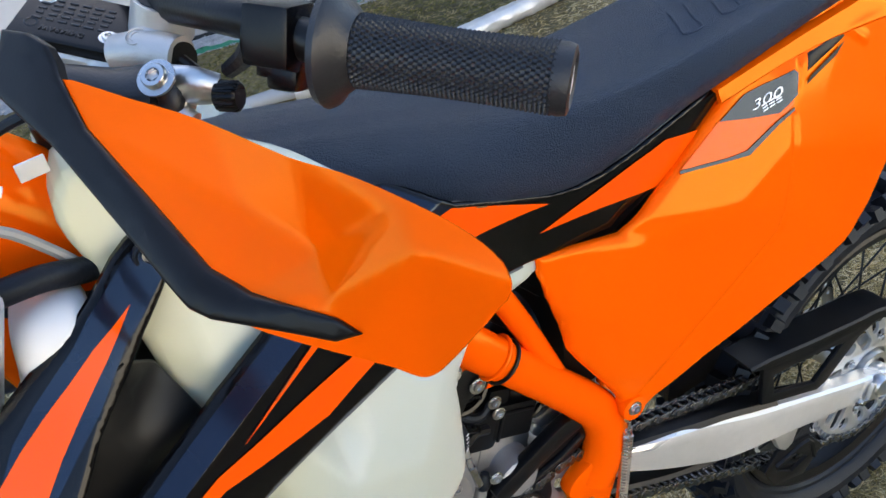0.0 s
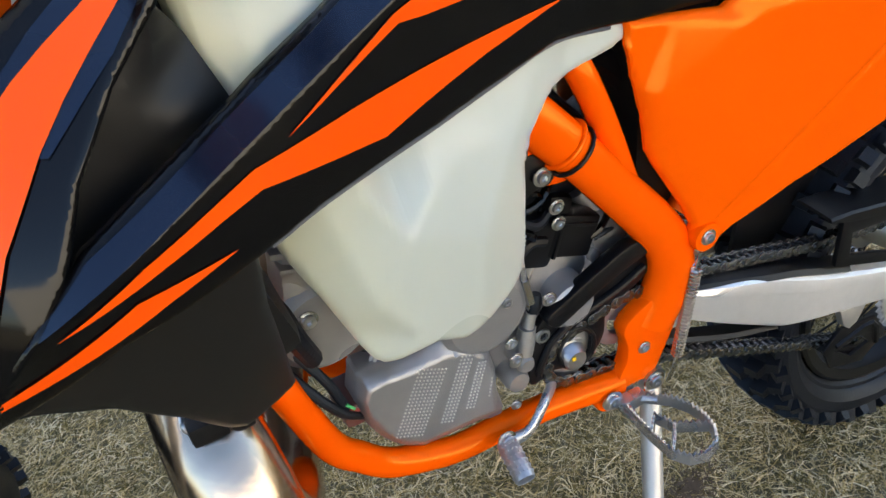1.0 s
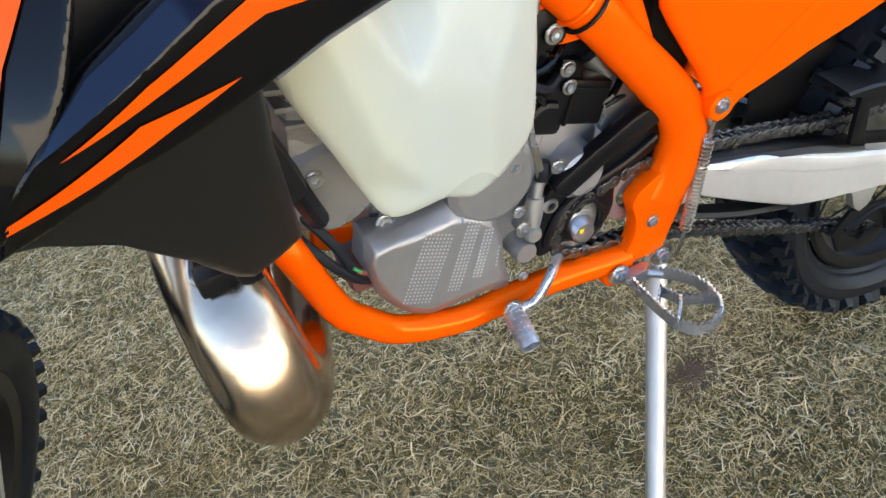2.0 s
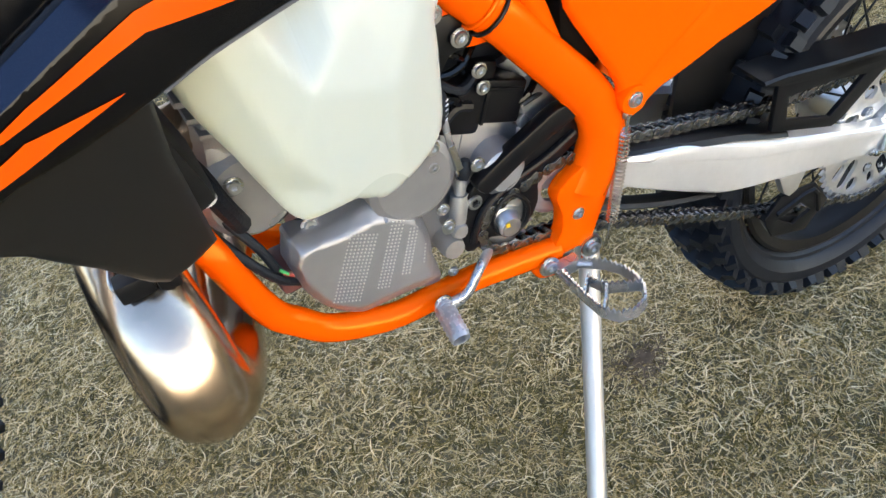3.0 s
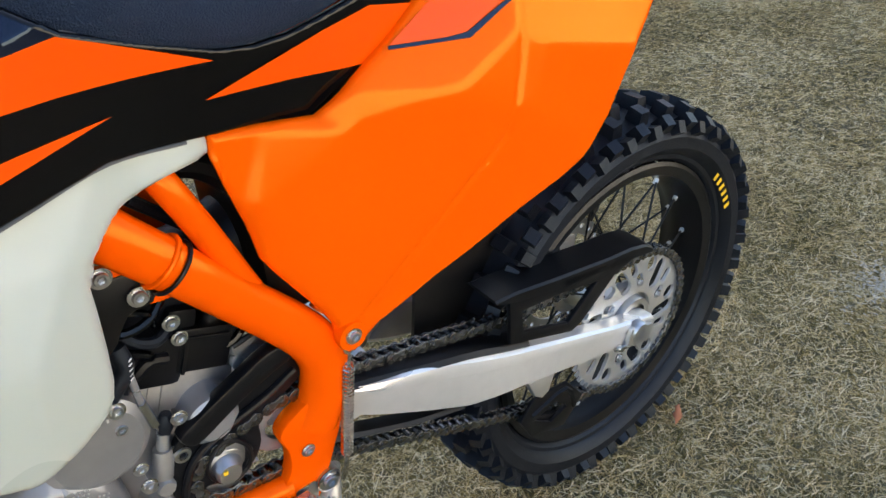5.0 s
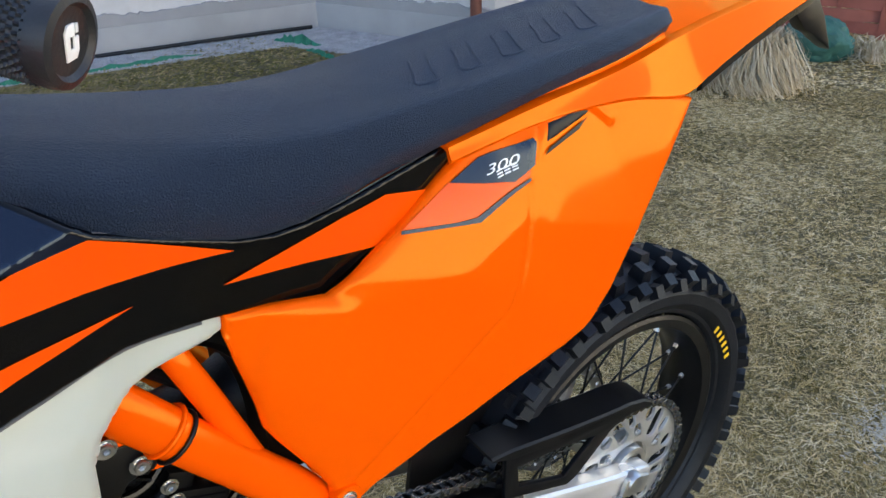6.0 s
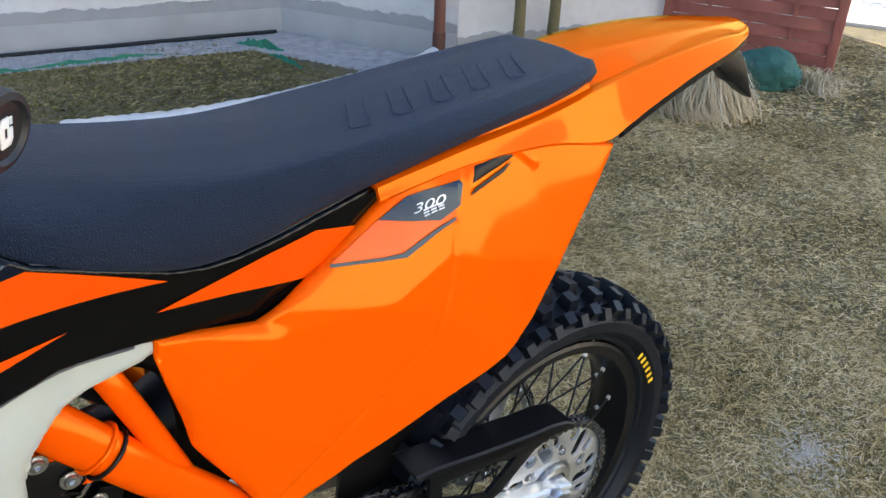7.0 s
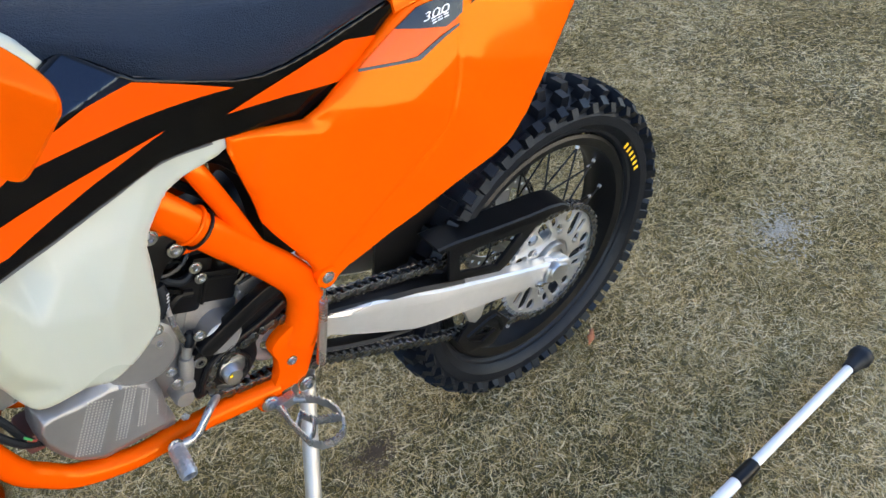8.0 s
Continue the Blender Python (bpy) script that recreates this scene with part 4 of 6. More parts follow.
tread(ftyre, fw_at, .268, .336, .045, 40, FRONT_ROWS)
part("rim", moved(lathe([(r + .045, h * .72) for r, h in RIM_PROFILE], 72), fw_at), BLACK_METAL, fwheel, "black anodised rim", 30)
spokes(fwheel, fw_at, .040, .246, .034, 32)
for s in (-1, 1):
    part("fork_leg", moved(merge(tube([(-1.185, s * .1, 1.17), (-1.375, s * .1, .725)], .027, 1, 20), tube([(-1.37, s * .1, .735), (-1.485, s * .1, .36)], .024, 1, 18)), STEER), ALU, bike, "silver front fork leg")
part("triple_clamp", moved(merge(box(.07, .20, .03, pose(-1.165, 0, 1.165, 0, -26, 0), .01), box(.08, .20, .045, pose(-1.235, 0, 1.0, 0, -26, 0), .012)), Matrix.Translation(STEM) @ Matrix.Rotation(radians(38), 4, UP) @ Matrix.Translation(-STEM)), BLACK_METAL, bike, "black fork clamp")

# radiator, its hoses and the steering head
part("radiator", box(.05, .10, .25, pose(-1.0, -.105, .865, 0, -14, 0), .012), BLACK_METAL, bike, "black finned radiator core")
part("radiator_tank", skin_rings([[(c + hu * math.copysign(abs(math.cos(a)) ** .6, math.cos(a)), -.105 + hv * math.copysign(abs(math.sin(a)) ** .6, math.sin(a)), w) for a in [2 * math.pi * n / 32 for n in range(32)]] for c, hu, hv, w in ((-1.016, .030, .046, .980), (-1.012, .029, .046, 1.000), (-1.006, .0275, .045, 1.025), (-1.003, .0265, .043, 1.042), (-1.002, .0235, .039, 1.051), (-1.002, .016, .030, 1.056), (-1.002, .006, .012, 1.058))]), WHITE, bike, "white painted radiator top tank", 60)
part("radiator_hose", tube([(-1.10, -.085, 1.045), (-1.05, -.105, 1.070), (-1.00, -.105, 1.072), (-.965, -.085, 1.055), (-.94, -.04, 1.04)], .0095, 6, 12), RUBBER, bike, "black rubber coolant hose")
part("head_gusset", tube([(-1.08, 0, 1.13), (-1.02, -.012, 1.095), (-.965, -.020, 1.045), (-.88, -.035, .96)], [.042, .052, .045, .030], 5, 16, flat=(1.25, .8)), ORANGE_PAINT, frame_ob, "orange steering head gusset")
part("control_cable", tube([(-1.06, -.085, 1.125), (-1.01, -.085, 1.108), (-.985, -.085, 1.082), (-.962, -.085, 1.045)], .0042, 6, 8), material("grey cable", (.28, .28, .27), .45), bike, "grey control cable")
part("control_cable", tube([(-.90, -.10, 1.18), (-1.0, -.05, 1.15), (-1.08, -.04, 1.08), (-1.0, -.05, 1.0)], .004, 6, 8), RUBBER, bike, "black control cable")
part("cable_tag", box(.020, .002, .015, pose(-.970, -.074, 1.133, 20, 0, 10), .0008), WHITE, bike, "small white paper tag on a cable")
part("connector", tube([(-1.005, -.085, 1.137), (-.992, -.085, 1.129)], .004, 2, 10), WHITE, bike, "white plug connector")

# ---- handlebar, turned left ----
G0, G1 = Vector((-.8033, -.252, 1.1986)), Vector((-.7225, -.335, 1.173))
BAR = (G0 - G1).normalized()
bar = part("handlebar", merge(tube([G1 + BAR * .004, G0, (-0.8285, -0.2254, 1.2145), (-0.8444, -0.1969, 1.2204), (-0.864, -0.1426, 1.2249), (-0.88, -0.0676, 1.2332), (-1.03, .05, 1.262), (-1.10, .08, 1.262)], .0112, 5, 14), tube([(-1.05, .06, 1.262), (-1.09, .14, 1.255), (-1.12, .30, 1.23), (-1.13, .46, 1.22)], .0112, 5, 12)), BLACK_METAL, bike, "black aluminium handlebar")


def axis_frame(p, d, up=(0, 0, 1)):
    """A frame at p with its y axis along d."""
    y = Vector(d).normalized()
    x = y.cross(Vector(up)).normalized()
    z = x.cross(y)
    return Matrix(((x.x, y.x, z.x, p[0]), (x.y, y.y, z.y, p[1]), (x.z, y.z, z.z, p[2]), (0, 0, 0, 1)))


GL = (G0 - G1).length
sides, n = 136, 180
rings = []
for i in range(n + 1):
    t = i / n
    base = .0168 - .0012 * math.sin(math.pi * min(1, t * 1.1)) + .0008 * t
    ring = []
    for j in range(sides):
        a = 2 * math.pi * j / sides
        r = base + .0017 * max(0.0, math.cos(34 * a) * math.cos(math.pi * 45 * t) + .1)
        ring.append((r * math.cos(a), .006 + t * (GL - .012), r * math.sin(a)))
    rings.append(ring)
gm4 = axis_frame(G1, BAR)
grip = part("handlebar_grip", moved(skin_rings(rings), gm4), GRIP, bar, "black knurled rubber grip", 40)
part("grip_flange", moved(lathe([(.013, GL - .012), (.019, GL - .012), (.024, GL - .006), (.030, GL - .002), (.0315, GL + .001), (.030, GL + .005), (.017, GL + .009), (.013, GL + .009)], 36), gm4), GRIP, bar)
part("grip_end", moved(lathe([(0, -.001), (.0125, -.001), (.0142, -.003), (.0172, -.002), (.0180, .002), (.0176, .007), (.015, .009)], 36), gm4), GRIP, bar, "rubber grip end with a plain white badge")
part("badge", moved(merge(plate([[(-.006, -.010), (.004, -.010), (.007, -.006), (.007, .002), (.003, .002), (.003, .010), (-.004, .010), (-.007, .006)], [(-.002, -.004), (.002, -.004), (.002, .003), (-.002, .003)]], .0008, .0001, -.0018), plate([[(.0045, .004), (.007, .004), (.007, .009), (.0045, .009)]], .0008, .0001, -.0018)), gm4 @ Matrix.Rotation(radians(-4), 4, "Y") @ Matrix.Diagonal((.60, 1, .66, 1))), WHITE_INK, bar, "white badge")
part("switch_block", moved(merge(box(.036, .026, .032, pose(0, GL + .032, .004, 0, 14, 0), .004), box(.026, .018, .020, pose(.006, GL + .030, -.020, 0, 20, 0), .004), box(.020, .010, .014, pose(.004, GL + .040, -.016, 0, 20, 0), .003), tube([(0, GL + .020, .001), (0, GL + .046, .003)], .0165, 1, 24)), gm4), BLACK_PLASTIC, bar, "black switch block")
part("switch_wire", moved(tube([(0, GL + .044, .002), (.012, GL + .060, -.018), (.016, GL + .074, -.030)], [.007, .006, .005], 5, 8), gm4), RUBBER, bar)

# hydraulic clutch master cylinder
MC = Matrix(((-0.7796, 0.6050, 0.1621, -0.8943), (0.4924, 0.7520, -0.4382, -0.1438), (0.3870, 0.2618, 0.8841, 1.205), (0, 0, 0, 1)))
mcyl = part("clutch_master_cylinder", merge(
    moved(merge(box(.054, .034, .030, pose(.0305, .0195, -.021), .006, 3), box(.030, .030, .022, pose(-.010, .012, -.024), .007, 3), box(.060, .036, .022, pose(.0270, .0130, -.0200), .005, 3), box(.034, .022, .026, pose(.004, .004, -.021), .008, 3)), MC),
    tube([(-0.8675, -0.1420, 1.2075), (-0.8615, -0.1490, 1.2254)], [.0185, .0170], 2, 28),
    tube([(-0.8951, -0.1394, 1.2019), (-0.8812, -0.1562, 1.2019), (-0.8673, -0.1748, 1.1976)], [.011, .0125, .0122], 3, 24),
    tube([(-0.8692, -0.1446, 1.213), (-0.877, -0.1549, 1.2008)], [.013, .012], 2, 18)), BRIGHT_CAST, bar, "cast aluminium clutch master cylinder")
# No hole here: a solid black plug paints the bore's inner shade.
part("bore_shade_plug", tube([(-0.8681, -0.1731, 1.1977), (-0.8665, -0.1766, 1.1974)], .0092, 1, 20), MATTE_BLACK, mcyl, "matte black plug for the shade in the open bore")
part("push_rod", tube([(-0.8678, -0.1759, 1.197), (-0.8634, -0.1849, 1.1902)], .0035, 1, 10), BLACK_METAL, mcyl)
part("clamp_bolt", tube([(-0.8655, -0.1490, 1.2242), (-0.8650, -0.1520, 1.2292)], .0105, 1, 14), BLACK_METAL, mcyl, "black clamp bolt")
part("reservoir_lid", moved(box(.0685, .0465, .0095, pose(.0290, .0185, -.0045), .0032, 3), MC), BLACK_PLASTIC, mcyl, "black reservoir lid with raised lettering")
for dx, dy in ((.0085, .0075), (.0525, .0315)):
    ob = new("lid_screw", BOLT)
    ob.parent = mcyl
    ob.matrix_basis = MC @ pose(dx, dy, 0.0, -90, 0, 0) @ Matrix.Diagonal((.42, .35, .42, 1))


def lettering(text, size, m, depth, mat, parent, name="lettering"):
    cu = bpy.data.curves.new("tmp", "FONT")
    cu.body, cu.size, cu.extrude, cu.align_x, cu.align_y = text, size, depth, "CENTER", "CENTER"
    ob = bpy.data.objects.new("tmp", cu)
    me = bpy.data.meshes.new_from_object(ob)
    bpy.data.objects.remove(ob)
    bpy.data.curves.remove(cu)
    me.transform(m)
    return part(name, me, mat, parent, "", 0)


lettering("WARNING", .0052, MC @ pose(.034, .0045, .0004, 0, 0, 180), .0006, GRIP, mcyl)
for k in range(5):
    for j in range(6):
        w = .0042 + .0016 * ((k * 5 + j * 3) % 4) / 3
        part("print_bar", moved(box(w, .0017, .0008, pose(.0145 + j * .0074, .0125 + k * .0046, .0005), .0003, 1), MC), GRIP, mcyl)
part("cast_mark", moved(merge(*[tube([(r * math.cos(b), 0, r * math.sin(b)) for b in [k * math.pi / 9 for k in range(n)]], .0006, 1, 6) for r, n in ((.0060, 17), (.0032, 13))]), axis_frame((-.8845, -.1592, 1.2128), (.15, .45, -.88))), BRIGHT_CAST, mcyl)
part("lid_mark", moved(tube([(.0525 + .0036 * math.cos(a), .0072 + .0036 * math.sin(a), .0002) for a in [k * math.pi / 6 for k in range(12)]], .0005, 1, 5, True), MC), GRIP, mcyl)
KNOB = axis_frame((-0.8551, -0.2041, 1.1781), Vector((-0.8551, -0.2041, 1.1781)) - Vector((-0.8663, -0.194, 1.1802)))
part("lever_knob", moved(skin_rings([[((r + ((.0008 if 1 <= k <= 2 else 0) if (j // 2) % 2 else 0)) * math.cos(math.pi * j / 28), y, (r + ((.0008 if 1 <= k <= 2 else 0) if (j // 2) % 2 else 0)) * math.sin(math.pi * j / 28)) for j in range(56)] for k, (r, y) in enumerate([(.0070, -.007), (.0080, -.0055), (.0080, .0055), (.0070, .007)])]), KNOB), BLACK_PLASTIC, mcyl, "black ribbed adjuster knob")
part("clutch_lever", merge(tube([(-0.8767, -0.1839, 1.1874), (-0.8686, -0.1919, 1.1858), (-0.8576, -0.1973, 1.1812)], [.0115, .0112, .0090], 3, 14, flat=(1, .7)), tube([(-0.8755, -0.1837, 1.1818), (-0.8815, -0.1908, 1.1741), (-0.8765, -0.1985, 1.1693)], [.0100, .0090, .0065], 3, 12, flat=(1, .7))), ALU, mcyl, "silver clutch lever")


# hand guard
HB = Vector((-.849, -.38, 1.101))
HX, HN, HZ = Vector((.3735, -.7817, -.4994)), Vector((-.4853, -.6235, .613)), Vector((.7905, -.0135, .6123))


def on_guard(bm):
    """From guard coordinates (x along, -y outwards, z across) to the bike's."""
    m = Matrix(((HX.x, -HN.x, HZ.x, HB.x), (HX.y, -HN.y, HZ.y, HB.y), (HX.z, -HN.z, HZ.z, HB.z), (0, 0, 0, 1)))
    return moved(bm, m)


HG = facet_map([(-.230, .006, -.013), (-.185, -.004, -.0165), (-.136, .002, -.0145), (-.100, .008, -.0125), (-.060, .013, -.0165), (-.038, .003, -.031), (-.013, .044, -.057), (-.032, .051, -.051),
    (-.137, .034, -.020), (-.09, .044, -.029), (-.034, .060, -.052), (.010, .064, -.060), (.026, .056, -.060), (.016, -.004, -.012), (-.020, -.004, -.026), (-.07, -.022, -.031), (-.09, -.024, -.033), (-.09, -.045, -.030), (-.27, .0, -.006), (-.20, -.03, -.014)],
    [(1, 2), (2, 3), (3, 4), (4, 7), (4, 5), (5, 6), (6, 7), (6, 12), (5, 14), (1, 16)], .0030)
hguard = part("hand_guard", on_guard(shell(smooth_loop([(-.216, .005), (-.175, .019), (-.137, .031), (-.09, .041), (-.061, .050), (-.034, .056), (-.008, .060), (.010, .060), (.020, .056), (.023, .050), (.022, .044), (.019, .027), (.016, .013), (.013, .003), (.008, -.002), (-.003, -.005), (-.016, -.010), (-.051, -.023), (-.069, -.026), (-.090, -.019), (-.139, -.012), (-.189, -.006)], 3), HG, .004, .0035, 0.0, .0045, bands=False)), ORANGE, bike, "glossy orange plastic hand guard with a black border", 50)
part("guard_border", on_guard(shell([(-.259, .008), (-.242, .015), (-.228, .016), (-.212, .007), (-.185, -.004), (-.137, -.010), (-.090, -.0165), (-.069, -.014), (-.031, .000), (-.019, .001), (-.027, -.009), (-.048, -.019), (-.076, -.033), (-.086, -.035), (-.112, -.032), (-.195, -.021), (-.247, -.020)], HG, .006, .006, .002, .0025, .0035)), BLACK_PLASTIC, hguard, "black plastic border", 50)
part("guard_mount", merge(tube([(-0.9305, -0.1680, 1.2050), (-0.9085, -0.1765, 1.1950), (-0.8876, -0.1875, 1.1915)], [.012, .0145, .0165], 4, 14, flat=(1, .45), up=(.3, -.6, .75)), tube([(-0.8867, -0.1834, 1.1923), (-0.8834, -0.1904, 1.1843), (-0.8879, -0.1923, 1.1771)], [.0115, .009, .007], 3, 12, flat=(1, .6))), GRIP, hguard, "dark grey guard bracket")
WASH = axis_frame((-0.8862, -0.1966, 1.1972), Vector((.36, .55, -.75)))
part("washer", moved(lathe([(.003, .0005), (.0098, .0005), (.0100, -.0008), (.0095, -.0014), (.003, -.0014)], 28), WASH), STEEL, hguard, "wide steel washer")
ob = new("mount_bolt", BOLT)
ob.parent = hguard
ob.matrix_basis = WASH @ Matrix.Translation((0, -.0012, 0)) @ Matrix.Diagonal((.80, .7, .80, 1))

# ---- engine ----
COVER_LOOP = smooth_loop([(-.898, .621), (-.871, .619), (-.835, .620), (-.812, .623), (-.784, .612), (-.770, .595), (-.763, .574), (-.758, .545), (-.759, .522), (-.754, .483), (-.761, .469), (-.788, .481), (-.819, .483), (-.853, .485), (-.876, .502), (-.893, .525), (-.905, .555), (-.909, .578), (-.909, .590), (-.903, .609)], 3)
COVER_RIM = [(-.897, .609), (-.876, .610), (-.850, .606), (-.819, .607), (-.793, .598), (-.777, .582), (-.770, .555), (-.774, .524), (-.772, .502), (-.796, .506), (-.823, .507), (-.855, .508), (-.878, .525), (-.890, .545), (-.901, .576), (-.903, .596)]
COVER = facet_map([(a, b, -.074) for a, b in COVER_LOOP[::3]] + [(a, b, -.089) for a, b in COVER_RIM] + [(cu, cw, -.062) for cu, cw in [(-.833 + (a + .833) * 1.09, .538 + (b - .538) * 1.09) for a, b in COVER_LOOP[::6]]],
    [(20 + i, 20 + (i + 1) % 16) for i in range(16)], .0016)
cv = shell(COVER_LOOP, COVER, 0, .0035, .004, .005)
ret = bmesh.ops.extrude_edge_only(cv, edges=[e for e in cv.edges if len(e.link_faces) == 1])
for v in [g for g in ret["geom"] if isinstance(g, bmesh.types.BMVert)]:
    v.co.y = -.045
cover = part("ignition_cover", cv, CASE, bike, "grey cast cover with rows of raised studs", 45)


def studs(p0, p1, half0, half1, pitch=.0042):
    """Rows of small studs in a band from p0 to p1."""
    bm = bmesh.new()
    a, b = Vector(p0), Vector(p1)
    d = b - a
    nrm = Vector((-d.y, d.x)).normalized()
    rows_n = max(1, round(d.length / pitch))
    for i in range(rows_n + 1):
        t = i / rows_n
        h = half0 + (half1 - half0) * t
        k = round(2 * h / pitch)
        for j in range(k + 1):
            q = a + d * t + nrm * (half0 - j * pitch)
            y = float(COVER(np.array([[q.x, q.y]]))[0])
            c = bm.verts.new((q.x, y - .0016, q.y))
            ring = [bm.verts.new((q.x + .0013 * math.cos(s), y, q.y + .0013 * math.sin(s))) for s in [math.pi / 3 * m for m in range(6)]]
            for m in range(6):
                bm.faces.new((c, ring[m], ring[(m + 1) % 6]))
    return bm


STUD = material("bright studs", (.62, .61, .58), .35, .8)
for p0, p1, h0, h1 in (((-.832, .600), (-.870, .528), .0150, .0150), ((-.794, .596), (-.828, .522), .0063, .0063), ((-.780, .579), (-.801, .526), .0052, .0052), ((-.771, .551), (-.777, .529), .0001, .0001)):
    part("stud_band", studs(p0, p1, h0, h1), STUD, cover, "band of bright raised studs", 0)
for u0, w0 in ((-.808, .612), (-.796, .611), (-.784, .607)):
    part("cover_ridge", tube([(u0, -.0765, w0 + .002), (u0 + .003, -.0895, w0 - .010)], .0024, 2, 8, flat=(1, .6)), CASE, cover)
for u, w, s in ((-.8745, .620, .7), (-.742, .580, .55), (-.740, .552, .55), (-.744, .490, .5)):
    bolt(u, -.062 if u < -.8 else -.084, w, s, cover)
crank = part("crankcase", merge(box(.13, .13, .13, pose(-.815, .01, .575), .02), box(.16, .13, .12, pose(-.70, .01, .555), .03)), CASE, bike, "grey cast engine case", 35)
part("case_dome", lathe([(0, -.090), (.040, -.090), (.048, -.084), (.050, -.03), (.050, .06), (0, .06)], 40, pose(-.768, 0, .632)), CASE, crank)
part("case_dome", lathe([(0, -.066), (.040, -.066), (.048, -.058), (.048, .05), (0, .05)], 40, pose(-.915, 0, .680)), CASE, crank)
part("case_neck", box(.09, .10, .10, pose(-.905, -.01, .69, 0, 12, 0), .015), CASE, crank)
cyl = part("cylinder", merge(box(.11, .12, .16, pose(-.875, 0, .78, 0, 14, 0), .02), box(.10, .10, .04, pose(-.895, 0, .87, 0, 14, 0), .015)), CAST, bike, "grey cast cylinder", 35)
for k in range(5):
    part("fin", box(.12, .13, .006, pose(-.88 - k * .004, 0, .74 + k * .018, 0, 14, 0), .002), CAST, cyl)
bolt(-.928, -.067, .700, .7, crank)
part("intake_casting", merge(box(.10, .08, .06, pose(-.675, -.01, .605, 0, 24, 0), .012), *[box(.07, .006, .045, pose(-.69 + k * .012, -.052, .63 - k * .006, 0, 24, 8), .002) for k in range(3)], box(.07, .05, .045, pose(-.68, -.04, .575), .014)), CAST, bike, "cast aluminium intake", 30)
part("fuel_hose", tube([(-0.7230, -0.0740, 0.7130), (-0.7230, -0.0800, 0.6920), (-0.7430, -0.0800, 0.6710)], .0085, 6, 12), RUBBER, bike, "black rubber fuel hose")
for k in range(5):
    part("print_bar", tube([Vector((-0.7230, -0.0800, 0.6920)) + Vector((.004 - .001 * k, -.0078, .012 - .005 * k)), Vector((-0.7230, -0.0800, 0.6920)) + Vector((.0075 - .001 * k, -.0062, .013 - .005 * k))], .0007, 1, 5), WHITE_INK, bike)
part("hose_clamp", tube([(-0.7430, -0.0800, 0.6710), (-0.7470, -0.0800, 0.6690)], .0098, 1, 14), STEEL, bike, "steel hose clamp")
part("tank_outlet", tube([(-0.7470, -0.0800, 0.6560), (-0.7580, -0.0820, 0.6570)], [.0085, .010, .0075], 3, 14), WHITE, bike, "white plastic tank outlet")
part("braided_hose", tube([(-0.7210, -0.0800, 0.6840), (-0.7210, -0.0840, 0.6530), (-0.7170, -0.0860, 0.6230)], .0036, 6, 10), DULL, bike, "braided steel hose")
part("hose_end", tube([(-0.7210, -0.0840, 0.6530), (-0.7170, -0.0860, 0.6230)], .0048, 2, 8), STEEL, bike)
part("carburettor_ear", plate([ring_loop(.030, 24, (-0.5960, 0.6190), .62, .3), ring_loop(.017, 20, (-0.5960, 0.6190), .55, .3)], .010, .002, -0.055), CAST, bike, "cast ear with an oval slot")
part("pump_housing", lathe([(0, -.088), (.020, -.088), (.027, -.082), (.030, -.070), (.030, -.02), (0, -.02)], 32, pose(-0.6650, 0, 0.5880)), CASE, bike, "smooth cast pump housing")
part("coil_wire", tube([(-0.6200, -0.0580, 0.6420), (-0.6050, -0.0600, 0.6460), (-0.5800, -0.0500, 0.6410)], .0035, 5, 8), RUBBER, bike, "black wire")
bolt(-0.7430, -.090, 0.6630, .62, crank)
bolt(-0.6950, -.085, 0.6160, .62, crank)
part("paint_mark", box(.005, .001, .005, pose(-.671, -.0895, .520), .0002), YELLOW, bike, "yellow paint mark")
part("clutch_slave_cylinder", merge(tube([(-.711, -.075, .600), (-.716, -.075, .582)], .0065, 2, 14), tube([(-.717, -.075, .582), (-.724, -.075, .548)], [.009, .0105, .0105, .0095], 2, 16), lathe([(0, -.087), (.008, -.087), (.010, -.083), (.010, -.05), (0, -.05)], 18, pose(-.727, 0, .540)), lathe([(0, -.082), (.012, -.082), (.014, -.076), (.014, -.04), (0, -.04)], 20, pose(-.736, 0, .516))), CAST, bike, "small cast slave cylinder", 35)
part("rubber_boot", tube([(-.703, -.075, .620), (-.710, -.075, .598)], [.005, .008, .008, .006], 3, 12), RUBBER, bike, "black rubber boot")
part("actuator_cable", tube([(-.735, -.080, .655), (-.719, -.078, .625), (-.712, -.075, .602)], .0028, 3, 8), STEEL, bike, "thin steel cable")
for u, w in ((-.741, .560), (-.745, .64)):
    bolt(u, -.088, w, .6, crank)
sprocket_cover = part("sprocket_cover", plate([smooth_loop([(-.709, .573), (-.694, .589), (-.644, .610), (-.588, .632), (-.570, .622), (-.563, .600), (-.564, .583), (-.594, .566), (-.619, .553), (-.623, .525), (-.636, .504), (-.660, .493), (-.689, .505), (-.712, .499), (-.723, .506), (-.720, .540)], 3), smooth_loop([(-.655, .549), (-.642, .530), (-.646, .508), (-.663, .500), (-.677, .511), (-.681, .532), (-.671, .547)], 3)], .012, .003, -.074), BLACK_PLASTIC, bike, "black plastic sprocket cover")
part("upper_arm", plate([smooth_loop([(-.702, .594), (-.680, .607), (-.640, .624), (-.596, .641), (-.578, .634), (-.574, .620), (-.600, .612), (-.640, .597), (-.680, .578), (-.694, .578)], 3)], .018, .004, -.082), BLACK_PLASTIC, sprocket_cover)
